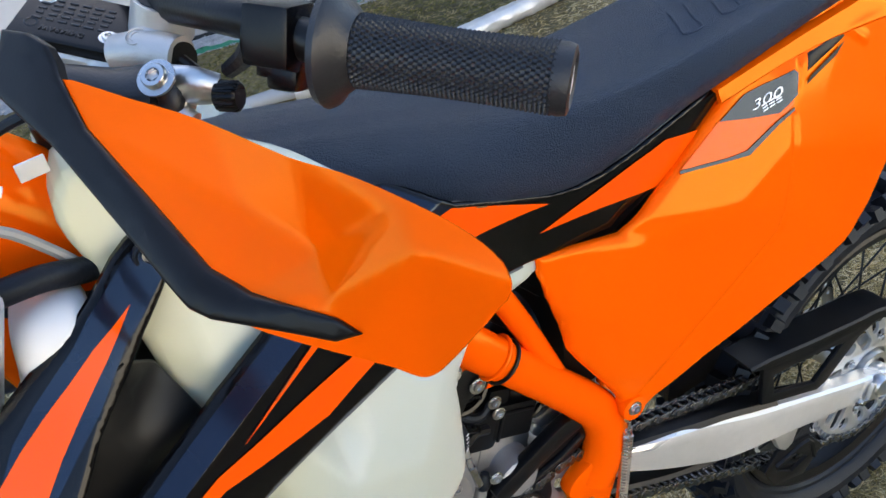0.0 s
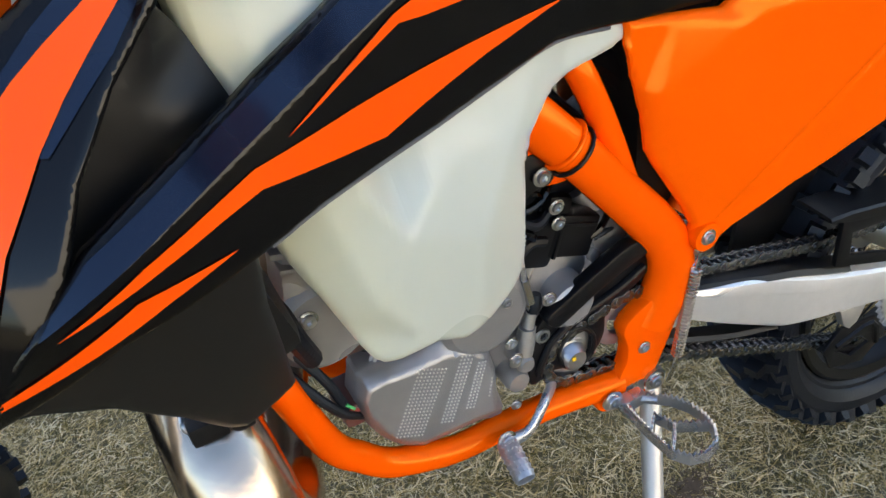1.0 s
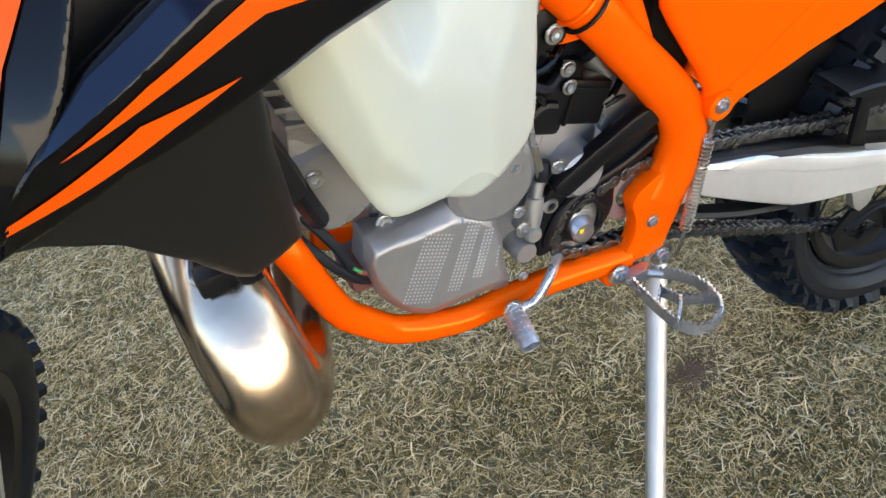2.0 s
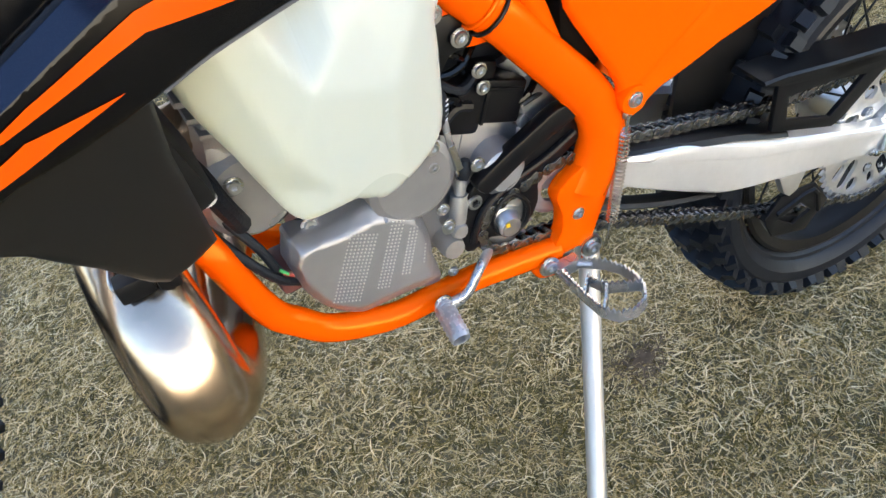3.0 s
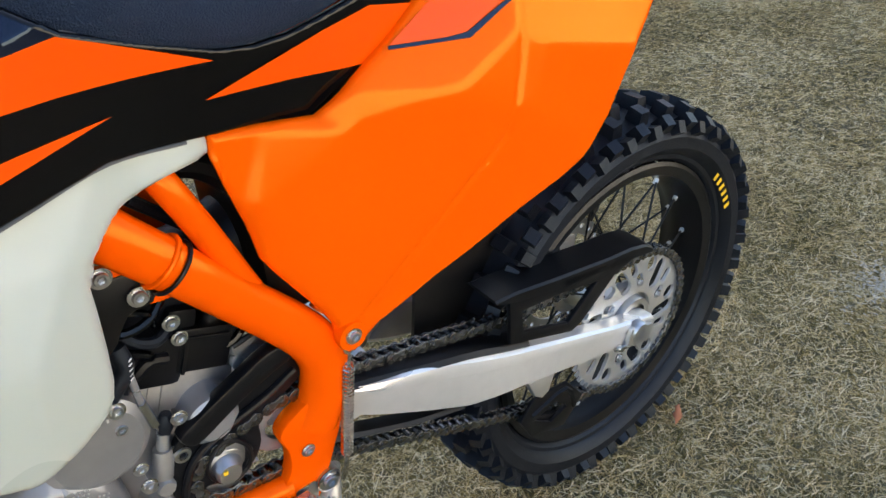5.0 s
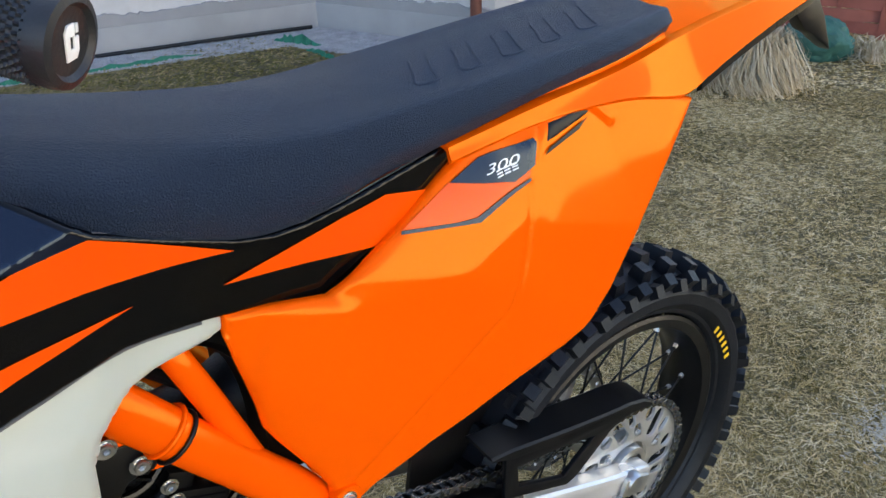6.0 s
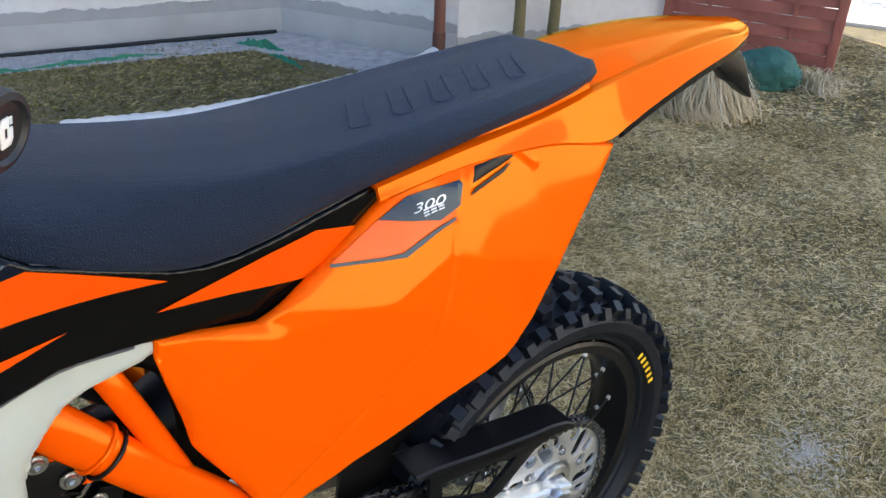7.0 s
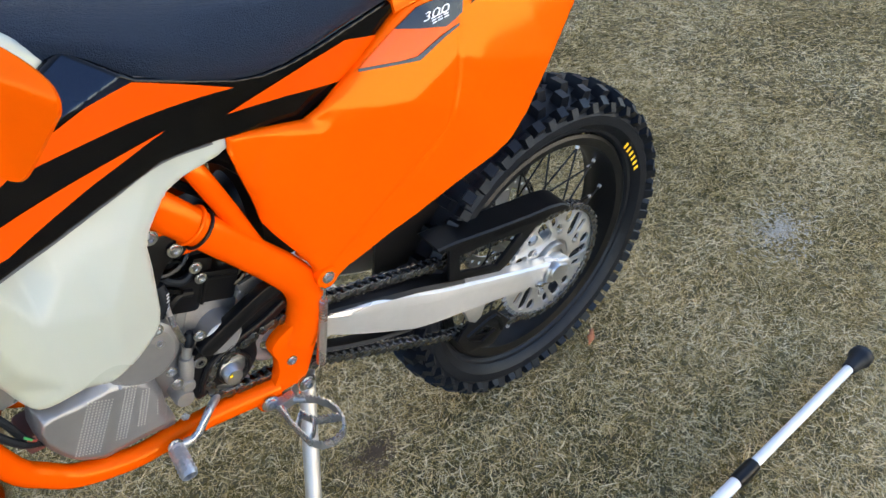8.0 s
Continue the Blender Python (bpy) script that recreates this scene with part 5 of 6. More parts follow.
part("cover_rib", tube([(-.713, -.083, .515), (-.707, -.084, .534), (-.692, -.084, .556), (-.661, -.084, .571), (-.609, -.083, .583), (-.572, -.082, .597)], .0042, 5, 8), BLACK_PLASTIC, sprocket_cover)
part("cover_lip", tube([(-.655, -.081, .552), (-.639, -.081, .530), (-.643, -.081, .506), (-.663, -.081, .497), (-.680, -.081, .510), (-.684, -.081, .533), (-.671, -.081, .550)], .003, 4, 8, True), BLACK_PLASTIC, sprocket_cover)
bolt(-.7025, -.075, .565, 1.0)
part("ignition_coil_box", merge(box(.055, .05, .048, pose(-.648, -.04, .660, 0, 22, 0), .004), box(.05, .045, .055, pose(-.692, -.042, .668, 0, 22, 0), .008), box(.03, .03, .03, pose(-.66, -.045, .695, 0, 22, 0), .008), tube([(-.70, -.05, .645), (-.69, -.055, .655), (-.675, -.055, .655)], .008, 3, 10)), BLACK_PLASTIC, bike, "black plastic coil and connector box")
part("carburettor", merge(lathe([(0, -.06), (.022, -.06), (.026, -.05), (.026, .05), (0, .06)], 28, pose(-.600, 0, .640)), box(.07, .07, .05, pose(-.585, 0, .612, 0, 25, 0), .015), tube([(-.62, -.03, .69), (-.60, -.035, .66), (-.57, -.03, .62)], .014, 4, 12)), ALU, bike, "cast aluminium carburettor")
part("intake_boot", tube([(-.70, 0, .70), (-.66, -.01, .72), (-.60, 0, .72), (-.54, 0, .74)], [.035, .042, .040, .045], 4, 18), RUBBER, bike, "black rubber intake boot")
part("head_stay", plate([smooth_loop([(-.755, .805), (-.735, .806), (-.715, .785), (-.690, .780), (-.676, .764), (-.682, .745), (-.705, .742), (-.730, .712), (-.765, .725)], 3)], .010, .002, -.076), BLACK_METAL, bike, "black engine mounting plate")
for pts, r, mt in (([(-.72, -.05, .72), (-.705, -.062, .70), (-.685, -.06, .69), (-.66, -.05, .70)], .006, RUBBER), ([(-.735, -.055, .71), (-.728, -.066, .68), (-.735, -.066, .655), (-.75, -.05, .64)], .008, RUBBER), ([(-.66, -.03, .66), (-.62, -.045, .665), (-.60, -.045, .66), (-.57, -.04, .68)], .004, RUBBER), ([(-.95, -.06, .67), (-.93, -.075, .63), (-.918, -.075, .585), (-.905, -.06, .57)], .0050, RUBBER), ([(-.965, -.06, .66), (-.945, -.078, .625), (-.925, -.08, .59), (-.905, -.07, .565)], .0052, RUBBER), ([(-1.0, -.08, .78), (-.96, -.09, .755), (-.945, -.085, .70), (-.935, -.07, .66)], .010, RUBBER), ([(-.67, -.05, .83), (-.645, -.04, .80), (-.62, -.04, .77), (-.60, -.05, .73)], .006, RUBBER), ([(-.66, -.03, .85), (-.60, -.03, .83), (-.56, -.04, .79)], .016, BLACK_PLASTIC)):
    part("hose" if mt is RUBBER else "pipe", tube(pts, r, 6, 10), mt, bike, "black rubber hose" if mt is RUBBER else "")
for pts, r in (([(-.735, -.062, .735), (-.715, -.072, .722), (-.69, -.070, .722), (-.668, -.060, .735)], .0045), ([(-.742, -.060, .715), (-.722, -.074, .705), (-.702, -.072, .690), (-.694, -.062, .672)], .0050), ([(-.728, -.066, .752), (-.705, -.074, .742), (-.688, -.070, .728), (-.684, -.060, .708)], .0034), ([(-.640, -.058, .648), (-.618, -.062, .652), (-.598, -.056, .664)], .0042)):
    part("wire", tube(pts, r, 6, 8), BLACK_FILM, bike, "glossy black wire")
part("wire_plug", merge(box(.020, .014, .014, pose(-.722, -.070, .735, 0, 30, 0), .003), box(.014, .012, .018, pose(-.737, -.068, .706, 0, 15, 0), .003)), BLACK_PLASTIC, bike, "black wire plugs")
part("coil_rib", merge(box(.056, .004, .004, pose(-.648, -.066, .676, 0, 22, 0), .001), box(.004, .004, .040, pose(-.668, -.066, .664, 0, 22, 0), .001), tube([(-.716, -.066, .668), (-.700, -.067, .678), (-.684, -.066, .672)], .006, 4, 8)), BLACK_PLASTIC, bike)
bolt(-.668, -.068, .688, .6)
# Added black plate that fills the open gap behind the sprocket cover.
part("dark_fill_plate", plate([[(-.66, .560), (-.57, .605), (-.562, .560), (-.600, .535), (-.630, .500), (-.66, .488)]], .004, .001, -.058), BLACK_PLASTIC, sprocket_cover)
part("overflow_elbow", tube([(-.965, -.100, .755), (-.958, -.105, .740), (-.955, -.105, .722)], .009, 4, 14), WHITE, bike, "white plastic elbow")
part("wire_end", tube([(-.920, -.082, .600), (-.914, -.085, .593)], .0018, 2, 6), material("green wire", (.05, .35, .1), .5), bike)
part("wire_end", tube([(-.918, -.084, .595), (-.910, -.085, .589)], .0018, 2, 6), RED, bike)
part("spacer_block", box(.03, .05, .03, pose(-.91, -.05, .572), .008), material("dark red plastic", (.12, .05, .045), .5), bike)

# exhaust
pipe = part("exhaust_pipe", tube([(-.925, 0, .74), (-.985, -.012, .735), (-1.025, -.035, .715), (-1.038, -.060, .687), (-1.038, -.085, .664), (-1.036, -.110, .640), (-1.034, -.130, .612), (-1.032, -.142, .584), (-1.028, -.140, .556), (-1.018, -.110, .535), (-1.002, -.055, .525), (-.985, .02, .53), (-.95, .11, .55), (-.88, .17, .58)], [.022, .027, .033, .039, .042, .044, .0455, .046, .047, .047, .047, .047, .045, .036], 8, 36), NICKEL, bike, "nickel plated bulging exhaust pipe")
part("weld_seam", tube([(-1.040, -.100, .7015), (-1.038, -.124, .681), (-1.036, -.149, .658), (-1.033, -.172, .626), (-1.029, -.186, .590)], .0017, 6, 8), NICKEL, pipe)
part("spring_hook", tube([(-1.048, -.105, .700), (-1.052, -.118, .692), (-1.046, -.120, .682)], .0028, 4, 8), STEEL, pipe)
part("scoop_bracket", merge(box(.03, .02, .02, pose(-1.035, -.13, .695), .004), box(.02, .02, .025, pose(-1.01, -.12, .685), .004)), BLACK_PLASTIC, bike)

# side stand, foot peg, shift lever, return spring
stand = part("side_stand", merge(tube([(-.560, -.085, .425), (-.571, -.099, .39), (-.774, -.382, .014)], [.014, .0135, .0125, .0120], 3, 18), moved(box(.05, .035, .012, None, .004), pose(-.775, -.384, .010, 0, 0, 10))), material("worn side stand aluminium", (.50, .485, .46), .42, .7, .14, 30, .3, 300), bike, "brushed aluminium side stand")
def toothed(pts, height=.013, thick=.0050, pitch=.0062, top=.456, closed=False):
    """An upright strip of metal along pts with a saw-toothed upper edge."""
    line = [Vector((a, b)) for a, b in pts]
    if closed:
        line.append(line[0])
    dots, k = [], 0
    for a, b in zip(line, line[1:]):
        m = max(1, round((b - a).length / pitch * 2))
        for i in range(m):
            dots.append((a.lerp(b, i / m), (b - a).normalized()))
    dots.append((line[-1], (line[-1] - line[-2]).normalized()))
    rings = []
    for k, (q, d) in enumerate(dots):
        nr = Vector((-d.y, d.x)) * thick / 2
        z = top + (.0045 if k % 2 else -.001)
        rings.append([(q.x - nr.x, q.y - nr.y, top - height), (q.x + nr.x, q.y + nr.y, top - height), (q.x + nr.x * .6, q.y + nr.y * .6, z), (q.x - nr.x * .6, q.y - nr.y * .6, z)])
    return skin_rings(rings)


peg = part("foot_peg", merge(
    toothed([(-.626, -.121), (-.627, -.166), (-.625, -.196), (-.615, -.212), (-.597, -.218), (-.578, -.212), (-.567, -.196), (-.564, -.176), (-.567, -.158), (-.577, -.139), (-.599, -.118)], top=.446),
    toothed([(-.624, -.163), (-.608, -.147), (-.599, -.170), (-.566, -.190)], top=.446),
    toothed([(-.599, -.170), (-.612, -.186), (-.624, -.197)], .010, top=.446),
    box(.034, .016, .018, pose(-.612, -.112, .438), .004), tube([(-.622, -.112, .438), (-.626, -.140, .440)], [.008, .004], 2, 10), tube([(-.602, -.112, .438), (-.588, -.130, .440)], [.008, .004], 2, 10)), DULL, bike, "silver toothed foot peg", 25)
bolt(-.567, -.099, .433, 1.0)
part("peg_bracket", merge(lathe([(.006, -.118), (.016, -.130), (.016, -.105), (.006, -.105)], 20, pose(-.567, .03, .433)), box(.03, .03, .03, pose(-.595, -.085, .430), .008)), STEEL, bike, "steel peg bracket")
part("return_spring", merge(tube([(-.523 - .020 * t / 150 + .0062 * math.cos(t * 1.05), -.108 + .0062 * math.sin(t * 1.05), .588 - .120 * t / 150) for t in range(151)], .0015, 1, 6), tube([(-.519, -.108, .606), (-.523, -.108, .586)], .002, 2, 6), tube([(-.543, -.108, .468), (-.547, -.108, .448), (-.552, -.106, .430)], .0035, 3, 8, flat=(1, .5))), material("spring steel", (.58, .56, .52), .30, 1, .2, 60), bike, "coiled steel return spring")
bolt(-.516, -.102, .604, .5)
lever = part("shift_lever", tube([(-.664, -.045, .500), (-.676, -.058, .492), (-.694, -.078, .488), (-.719, -.101, .493), (-.736, -.108, .480), (-.748, -.110, .473), (-.762, -.112, .474), (-.775, -.113, .477)], [.0085, .0075, .0066, .0062, .0062, .0066, .0075, .009], 5, 12, flat=(1, .8)), DULL, bike, "forged steel shift lever")
tipf = axis_frame((-.7752, -.111, .477), (-.004, -.042, -.013))
part("shift_tip", merge(moved(lathe([(0, 0), (.010, 0), (.0115, .003), (.0112, .044), (.0104, .046), (.0098, .0455), (.0096, .012), (0, .012)], 24), tipf), *[moved(lathe([(.0013, 0), (.0006, .0012), (0, .0013)], 5), tipf @ Matrix.Rotation(radians(24 * k), 4, "Y") @ Matrix.Translation((0, .007 + r * .0065, .0112)) @ Matrix.Rotation(radians(90), 4, "X")) for k in range(15) for r in range(6)]), DULL, lever, "knurled steel shift tip")
bolt(-.775, -.113, .483, .8, lever)
part("mud_flap", shell([(-.36, .62), (-.24, .66), (-.22, .58), (-.30, .47), (-.38, .47)], lambda q: np.full(len(q), -.02), .006, .05, 0), MATTE_BLACK, bike, "black rubber mud flap")
part("shock_absorber", merge(tube([(-.50, .01, .86), (-.45, .01, .50)], .018, 1, 16), tube([(-.495 + .05 * t / 90 + .034 * math.cos(t * .5), .01 + .034 * math.sin(t * .5), .80 - .24 * t / 90) for t in range(91)], .005, 1, 6)), STEEL, bike, "steel shock absorber")
part("filler_cap", lathe([(0, .012), (.030, .012), (.034, .008), (.034, -.01), (0, -.01)], 36, pose(-.93, 0, 1.13) @ Matrix.Rotation(radians(90), 4, "X")), BLACK_PLASTIC, tank, "black filler cap")


# ---- ground ----
def ground_material():
    m = bpy.data.materials.new("dry lawn soil")
    m.use_nodes = True
    nt = m.node_tree
    b = nt.nodes["Principled BSDF"]
    co = nt.nodes.new("ShaderNodeTexCoord")
    big, mid, fine = [nt.nodes.new("ShaderNodeTexNoise") for _ in range(3)]
    for n, s, d in ((big, 0.9, 3), (mid, 7, 5), (fine, 95, 6)):
        n.inputs["Scale"].default_value, n.inputs["Detail"].default_value = s, d
        nt.links.new(co.outputs["Object"], n.inputs["Vector"])
    ramp = nt.nodes.new("ShaderNodeValToRGB")
    ramp.color_ramp.elements[0].position, ramp.color_ramp.elements[0].color = .36, (.085, .068, .032, 1)
    ramp.color_ramp.elements[1].position, ramp.color_ramp.elements[1].color = .62, (.24, .19, .092, 1)
    e = ramp.color_ramp.elements.new(.5)
    e.color = (.155, .122, .060, 1)
    mix = nt.nodes.new("ShaderNodeMath")
    mix.operation = "MULTIPLY_ADD"
    mix.inputs[1].default_value = .45
    add = nt.nodes.new("ShaderNodeMath")
    add.operation = "MULTIPLY_ADD"
    add.inputs[1].default_value = .35
    third = nt.nodes.new("ShaderNodeMath")
    third.operation = "MULTIPLY"
    third.inputs[1].default_value = .2
    nt.links.new(fine.outputs[0], third.inputs[0])
    nt.links.new(mid.outputs[0], add.inputs[0])
    nt.links.new(third.outputs[0], add.inputs[2])
    nt.links.new(big.outputs[0], mix.inputs[0])
    nt.links.new(add.outputs[0], mix.inputs[2])
    nt.links.new(mix.outputs[0], ramp.inputs[0])
    nt.links.new(ramp.outputs[0], b.inputs["Base Color"])
    b.inputs["Roughness"].default_value = .95
    bn = nt.nodes.new("ShaderNodeBump")
    bn.inputs["Strength"].default_value, bn.inputs["Distance"].default_value = .9, .02
    nt.links.new(fine.outputs[0], bn.inputs["Height"])
    nt.links.new(bn.outputs[0], b.inputs["Normal"])
    return m


def grid_sheet(name, x0, x1, y0, y1, n, mat, bumps=0.0):
    bm = bmesh.new()
    bmesh.ops.create_grid(bm, x_segments=n, y_segments=n, size=.5)
    for v in bm.verts:
        x, y = x0 + (v.co.x + .5) * (x1 - x0), y0 + (v.co.y + .5) * (y1 - y0)
        v.co = (x, y, bumps * noise.noise((x * 1.3, y * 1.3, 0)))
    return part(name, bm, mat, None, "", 60)


ground = grid_sheet("ground", -60, 60, -60, 60, 120, ground_material(), 0.0)
tagged(ground, "patchy dry lawn soil", "lawn", kind="structure")


def blade_material(name, greens):
    m = bpy.data.materials.new(name)
    m.use_nodes = True
    nt = m.node_tree
    b = nt.nodes["Principled BSDF"]
    geo = nt.nodes.new("ShaderNodeNewGeometry")
    ramp = nt.nodes.new("ShaderNodeValToRGB")
    ramp.color_ramp.interpolation = "LINEAR"
    ramp.color_ramp.elements[0].position, ramp.color_ramp.elements[0].color = 0, (*greens[0], 1)
    ramp.color_ramp.elements[1].position, ramp.color_ramp.elements[1].color = 1, (*greens[-1], 1)
    for i, c in enumerate(greens[1:-1]):
        e = ramp.color_ramp.elements.new((i + 1) / (len(greens) - 1))
        e.color = (*c, 1)
    co = nt.nodes.new("ShaderNodeTexCoord")
    patch = nt.nodes.new("ShaderNodeTexNoise")
    patch.inputs["Scale"].default_value, patch.inputs["Detail"].default_value = 2.2, 3
    nt.links.new(co.outputs["Object"], patch.inputs["Vector"])
    mr = nt.nodes.new("ShaderNodeMapRange")
    mr.inputs["From Min"].default_value, mr.inputs["From Max"].default_value = .35, .65
    mr.inputs["To Min"].default_value, mr.inputs["To Max"].default_value = -.16, .16
    nt.links.new(patch.outputs[0], mr.inputs["Value"])
    add = nt.nodes.new("ShaderNodeMath")
    add.use_clamp = True
    nt.links.new(geo.outputs["Random Per Island"], add.inputs[0])
    nt.links.new(mr.outputs[0], add.inputs[1])
    nt.links.new(add.outputs[0], ramp.inputs[0])
    nt.links.new(ramp.outputs[0], b.inputs["Base Color"])
    b.inputs["Roughness"].default_value = .7
    b.inputs["Specular IOR Level"].default_value = .05
    return m


GRASS = blade_material("dry grass blades", [(.078, .064, .016), (.22, .162, .055), (.43, .312, .128), (.62, .463, .222), (.74, .585, .325), (.85, .715, .455)])


def grass(name, areas, seed, mat, label):
    """Bent blades lying every way, as one mesh."""
    rng = np.random.default_rng(seed)
    P, Fc = [], []
    base = 0
    for x0, x1, y0, y1, density, length, width, lie in areas:
        k = int((x1 - x0) * (y1 - y0) * density)
        x, y = rng.uniform(x0, x1, k), rng.uniform(y0, y1, k)
        a = rng.uniform(0, 2 * np.pi, k)
        ln = length * rng.uniform(.45, 1.3, k)
        wd = width * rng.uniform(.6, 1.3, k)
        rise = rng.uniform(.15, 1.0, k) ** 1.5 * lie
        d = np.c_[np.cos(a), np.sin(a)]
        nrm = np.c_[-d[:, 1], d[:, 0]]
        o = np.c_[x, y]
        turn = rng.uniform(-1.9, 1.9, k)
        pts, z, ang = [o], [np.full(k, -.003)], a
        lift = rise * rng.uniform(.5, 1.0, k)
        for s in range(3):
            pts.append(pts[-1] + np.c_[np.cos(ang), np.sin(ang)] * (ln / 3)[:, None])
            z.append(np.maximum(.001, z[-1] + ln / 3 * lift))
            lift = lift - rise * rng.uniform(.3, 1.0, k)
            ang = ang + turn * rng.uniform(.4, 1.2, k)
        rows = []
        for s in range(3):
            half = nrm * (wd * (.5, .5, .38)[s])[:, None]
            rows += [np.c_[pts[s] - half, z[s]], np.c_[pts[s] + half, z[s] + wd * .4]]
        rows.append(np.c_[pts[3], z[3]])
        P.append(np.stack(rows, 1).reshape(-1, 3))
        i = base + np.arange(k)[:, None] * 7
        Fc.append(np.concatenate([i + np.array([t]) for t in ([0, 1, 3], [0, 3, 2], [2, 3, 5], [2, 5, 4], [4, 5, 6])], 1).reshape(-1, 3))
        base += k * 7
    P, Fc = np.concatenate(P), np.concatenate(Fc)
    me = bpy.data.meshes.new(name)
    me.vertices.add(len(P))
    me.vertices.foreach_set("co", P.ravel())
    me.loops.add(len(Fc) * 3)
    me.loops.foreach_set("vertex_index", Fc.ravel().astype(np.int32))
    me.polygons.add(len(Fc))
    me.polygons.foreach_set("loop_start", np.arange(0, len(Fc) * 3, 3, dtype=np.int32))
    me.polygons.foreach_set("loop_total", np.full(len(Fc), 3, dtype=np.int32))
    me.update()
    me.validate()
    me.materials.append(mat)
    ob = new(name, me)
    return tagged(ob, label, "grass", kind="stuff")


grass("grass", [(-.7, 2.6, -.4, 1.9, 40000, .046, .0015, .72), (2.6, 4.6, -.6, 2.6, 22000, .042, .0020, .5), (-.7, 2.6, 1.9, 3.5, 9000, .045, .0026, .5), (4.6, 7.0, -1.5, 2.6, 4500, .055, .0045, .5), (2.6, 4.0, 2.6, 3.4, 5600, .05, .0034, .5)], 4, GRASS, "short dry straw-coloured winter grass")
BED = blade_material("greener lawn", [(.085, .078, .022), (.16, .14, .044), (.26, .21, .082), (.42, .315, .16)])
grass("grass", [(.2, 3.25, 3.45, 4.75, 3500, .05, .006, .8)], 9, BED, "mossy green lawn by the house")

# ---- the house behind ----
PLASTER = material("white render", (.57, .563, .570), .9, 0, .13, 14, .8, 70)
PLINTH = material("grey cement plinth", (.29, .29, .297), .92, 0, .14, 8, .6, 70)
PLINTH_PANEL = material("smooth cement panel", (.33, .33, .335), .9, 0, .16, 5, .3, 60)
BROWN_PIPE = material("brown downpipe", (.13, .042, .028), .45, 0, .15, 12, .15, 80)
BROWN_WOOD = material("red brown stained wood", (.25, .078, .058), .6, 0, .25, 14, .5, 60)
BARK = material("olive bark", (.12, .10, .045), .85, 0, .35, 30, .8, 90)


def wall_run(name, a, b, top, plinth, seed, thick=.3):
    """A rendered wall from a to b with a cement plinth whose upper edge is ragged."""
    a, b = Vector((*a, 0)), Vector((*b, 0))
    d = (b - a)
    ln = d.length
    d.normalize()
    nrm = Vector((d.y, -d.x, 0))
    w = part(name, moved(box(ln, thick, top, None, .004), Matrix(((d.x, -nrm.x, 0, (a.x + b.x) / 2 - nrm.x * thick / 2), (d.y, -nrm.y, 0, (a.y + b.y) / 2 - nrm.y * thick / 2), (0, 0, 1, top / 2 - .05), (0, 0, 0, 1)))), PLASTER)
    tagged(w, "white rendered house wall", "wall", kind="structure")
    rng = random.Random(seed)
    n = int(min(ln, 14) / .016)
    bm = bmesh.new()
    lo, hi, back = [], [], []
    z = 0.0
    for i in range(n + 1):
        q = a + d * (ln * i / n)
        z = .86 * z + rng.uniform(-.006, .006) + (rng.uniform(.0, .018) if rng.random() < .05 else 0)
        f = q + nrm * .012
        lo.append(bm.verts.new((f.x, f.y, -.04)))
        hi.append(bm.verts.new((f.x, f.y, plinth + z)))
        back.append(bm.verts.new((q.x, q.y, plinth + z + .006)))
    for i in range(n):
        bm.faces.new((lo[i], lo[i + 1], hi[i + 1], hi[i]))
        bm.faces.new((hi[i], hi[i + 1], back[i + 1], back[i]))
    part("plinth", bm, PLINTH, w, "grey cement plinth with a ragged upper edge", 0)
    if plinth > .2:
        low = plinth - .065
        part("plinth_panel", moved(box(ln, .010, low + .04, None, .003), Matrix(((d.x, -nrm.x, 0, (a.x + b.x) / 2 + nrm.x * .0185), (d.y, -nrm.y, 0, (a.y + b.y) / 2 + nrm.y * .0185), (0, 0, 1, low / 2 - .02), (0, 0, 0, 1)))), PLINTH_PANEL, w, "smoother pale cement panel")
    return w


CORNER, PILLAR = (3.70, 4.66), (4.06, 3.31)
# Wall tops are unseen; the 6.5 m height keeps the sun off the bike.
wall_run("wall_north", (-9.0, 8.25), CORNER, 6.5, .24, 1)
wall_run("wall_east", CORNER, PILLAR, 6.5, .24, 2)
wall_run("wall_gable", PILLAR, (7.3, 2.17), 6.5, .15, 3)
wall_run("wall_far", (7.3, 2.17), (10.6, 11.4), 6.5, .15, 4)
# Unseen slab added to close the house over its tall shading walls.
roof = part("roof", box(18, 9, .18, pose(2.2, 10.9, 6.55, 0, 0, -16), .02), material("dark roof", (.08, .06, .055), .8), None)
tagged(roof, "unseen dark roof slab added over the house", "roof", kind="structure")

# Unseen sunlit wall added behind the camera for panel reflections and warm bounce.
CREAM = material("cream render", (.84, .78, .66), .9, 0, .06, 5, .5, 60)
w = part("bounce_wall_south", box(33, .3, 4.6, pose(3.5, -11, 2.25, 0, 0, -3), .01), CREAM)
tagged(w, "unseen cream wall behind the camera, added as a sunlit reflector", "wall", kind="structure")

pipe_d = new("downpipe")
pipe_d.matrix_world = pose(3.875, 3.30, 0)
tagged(pipe_d, "brown metal downpipe at the house corner", "downpipe")
part("upper_pipe", tube([(0, 0, .20), (0, 0, 6.4)], .036, 1, 20), BROWN_PIPE, pipe_d)
part("lower_pipe", tube([(0, 0, -.02), (0, 0, .215)], .041, 1, 20), material("dark brown pipe", (.075, .026, .020), .5, 0, .2, 20), pipe_d, "darker lower pipe")

# gravel strip along the walls
GRAVEL = material("grey gravel", (.34, .33, .335), .9, 0, .3, 120, .9, 160)
rng = np.random.default_rng(5)
bm = bmesh.new()


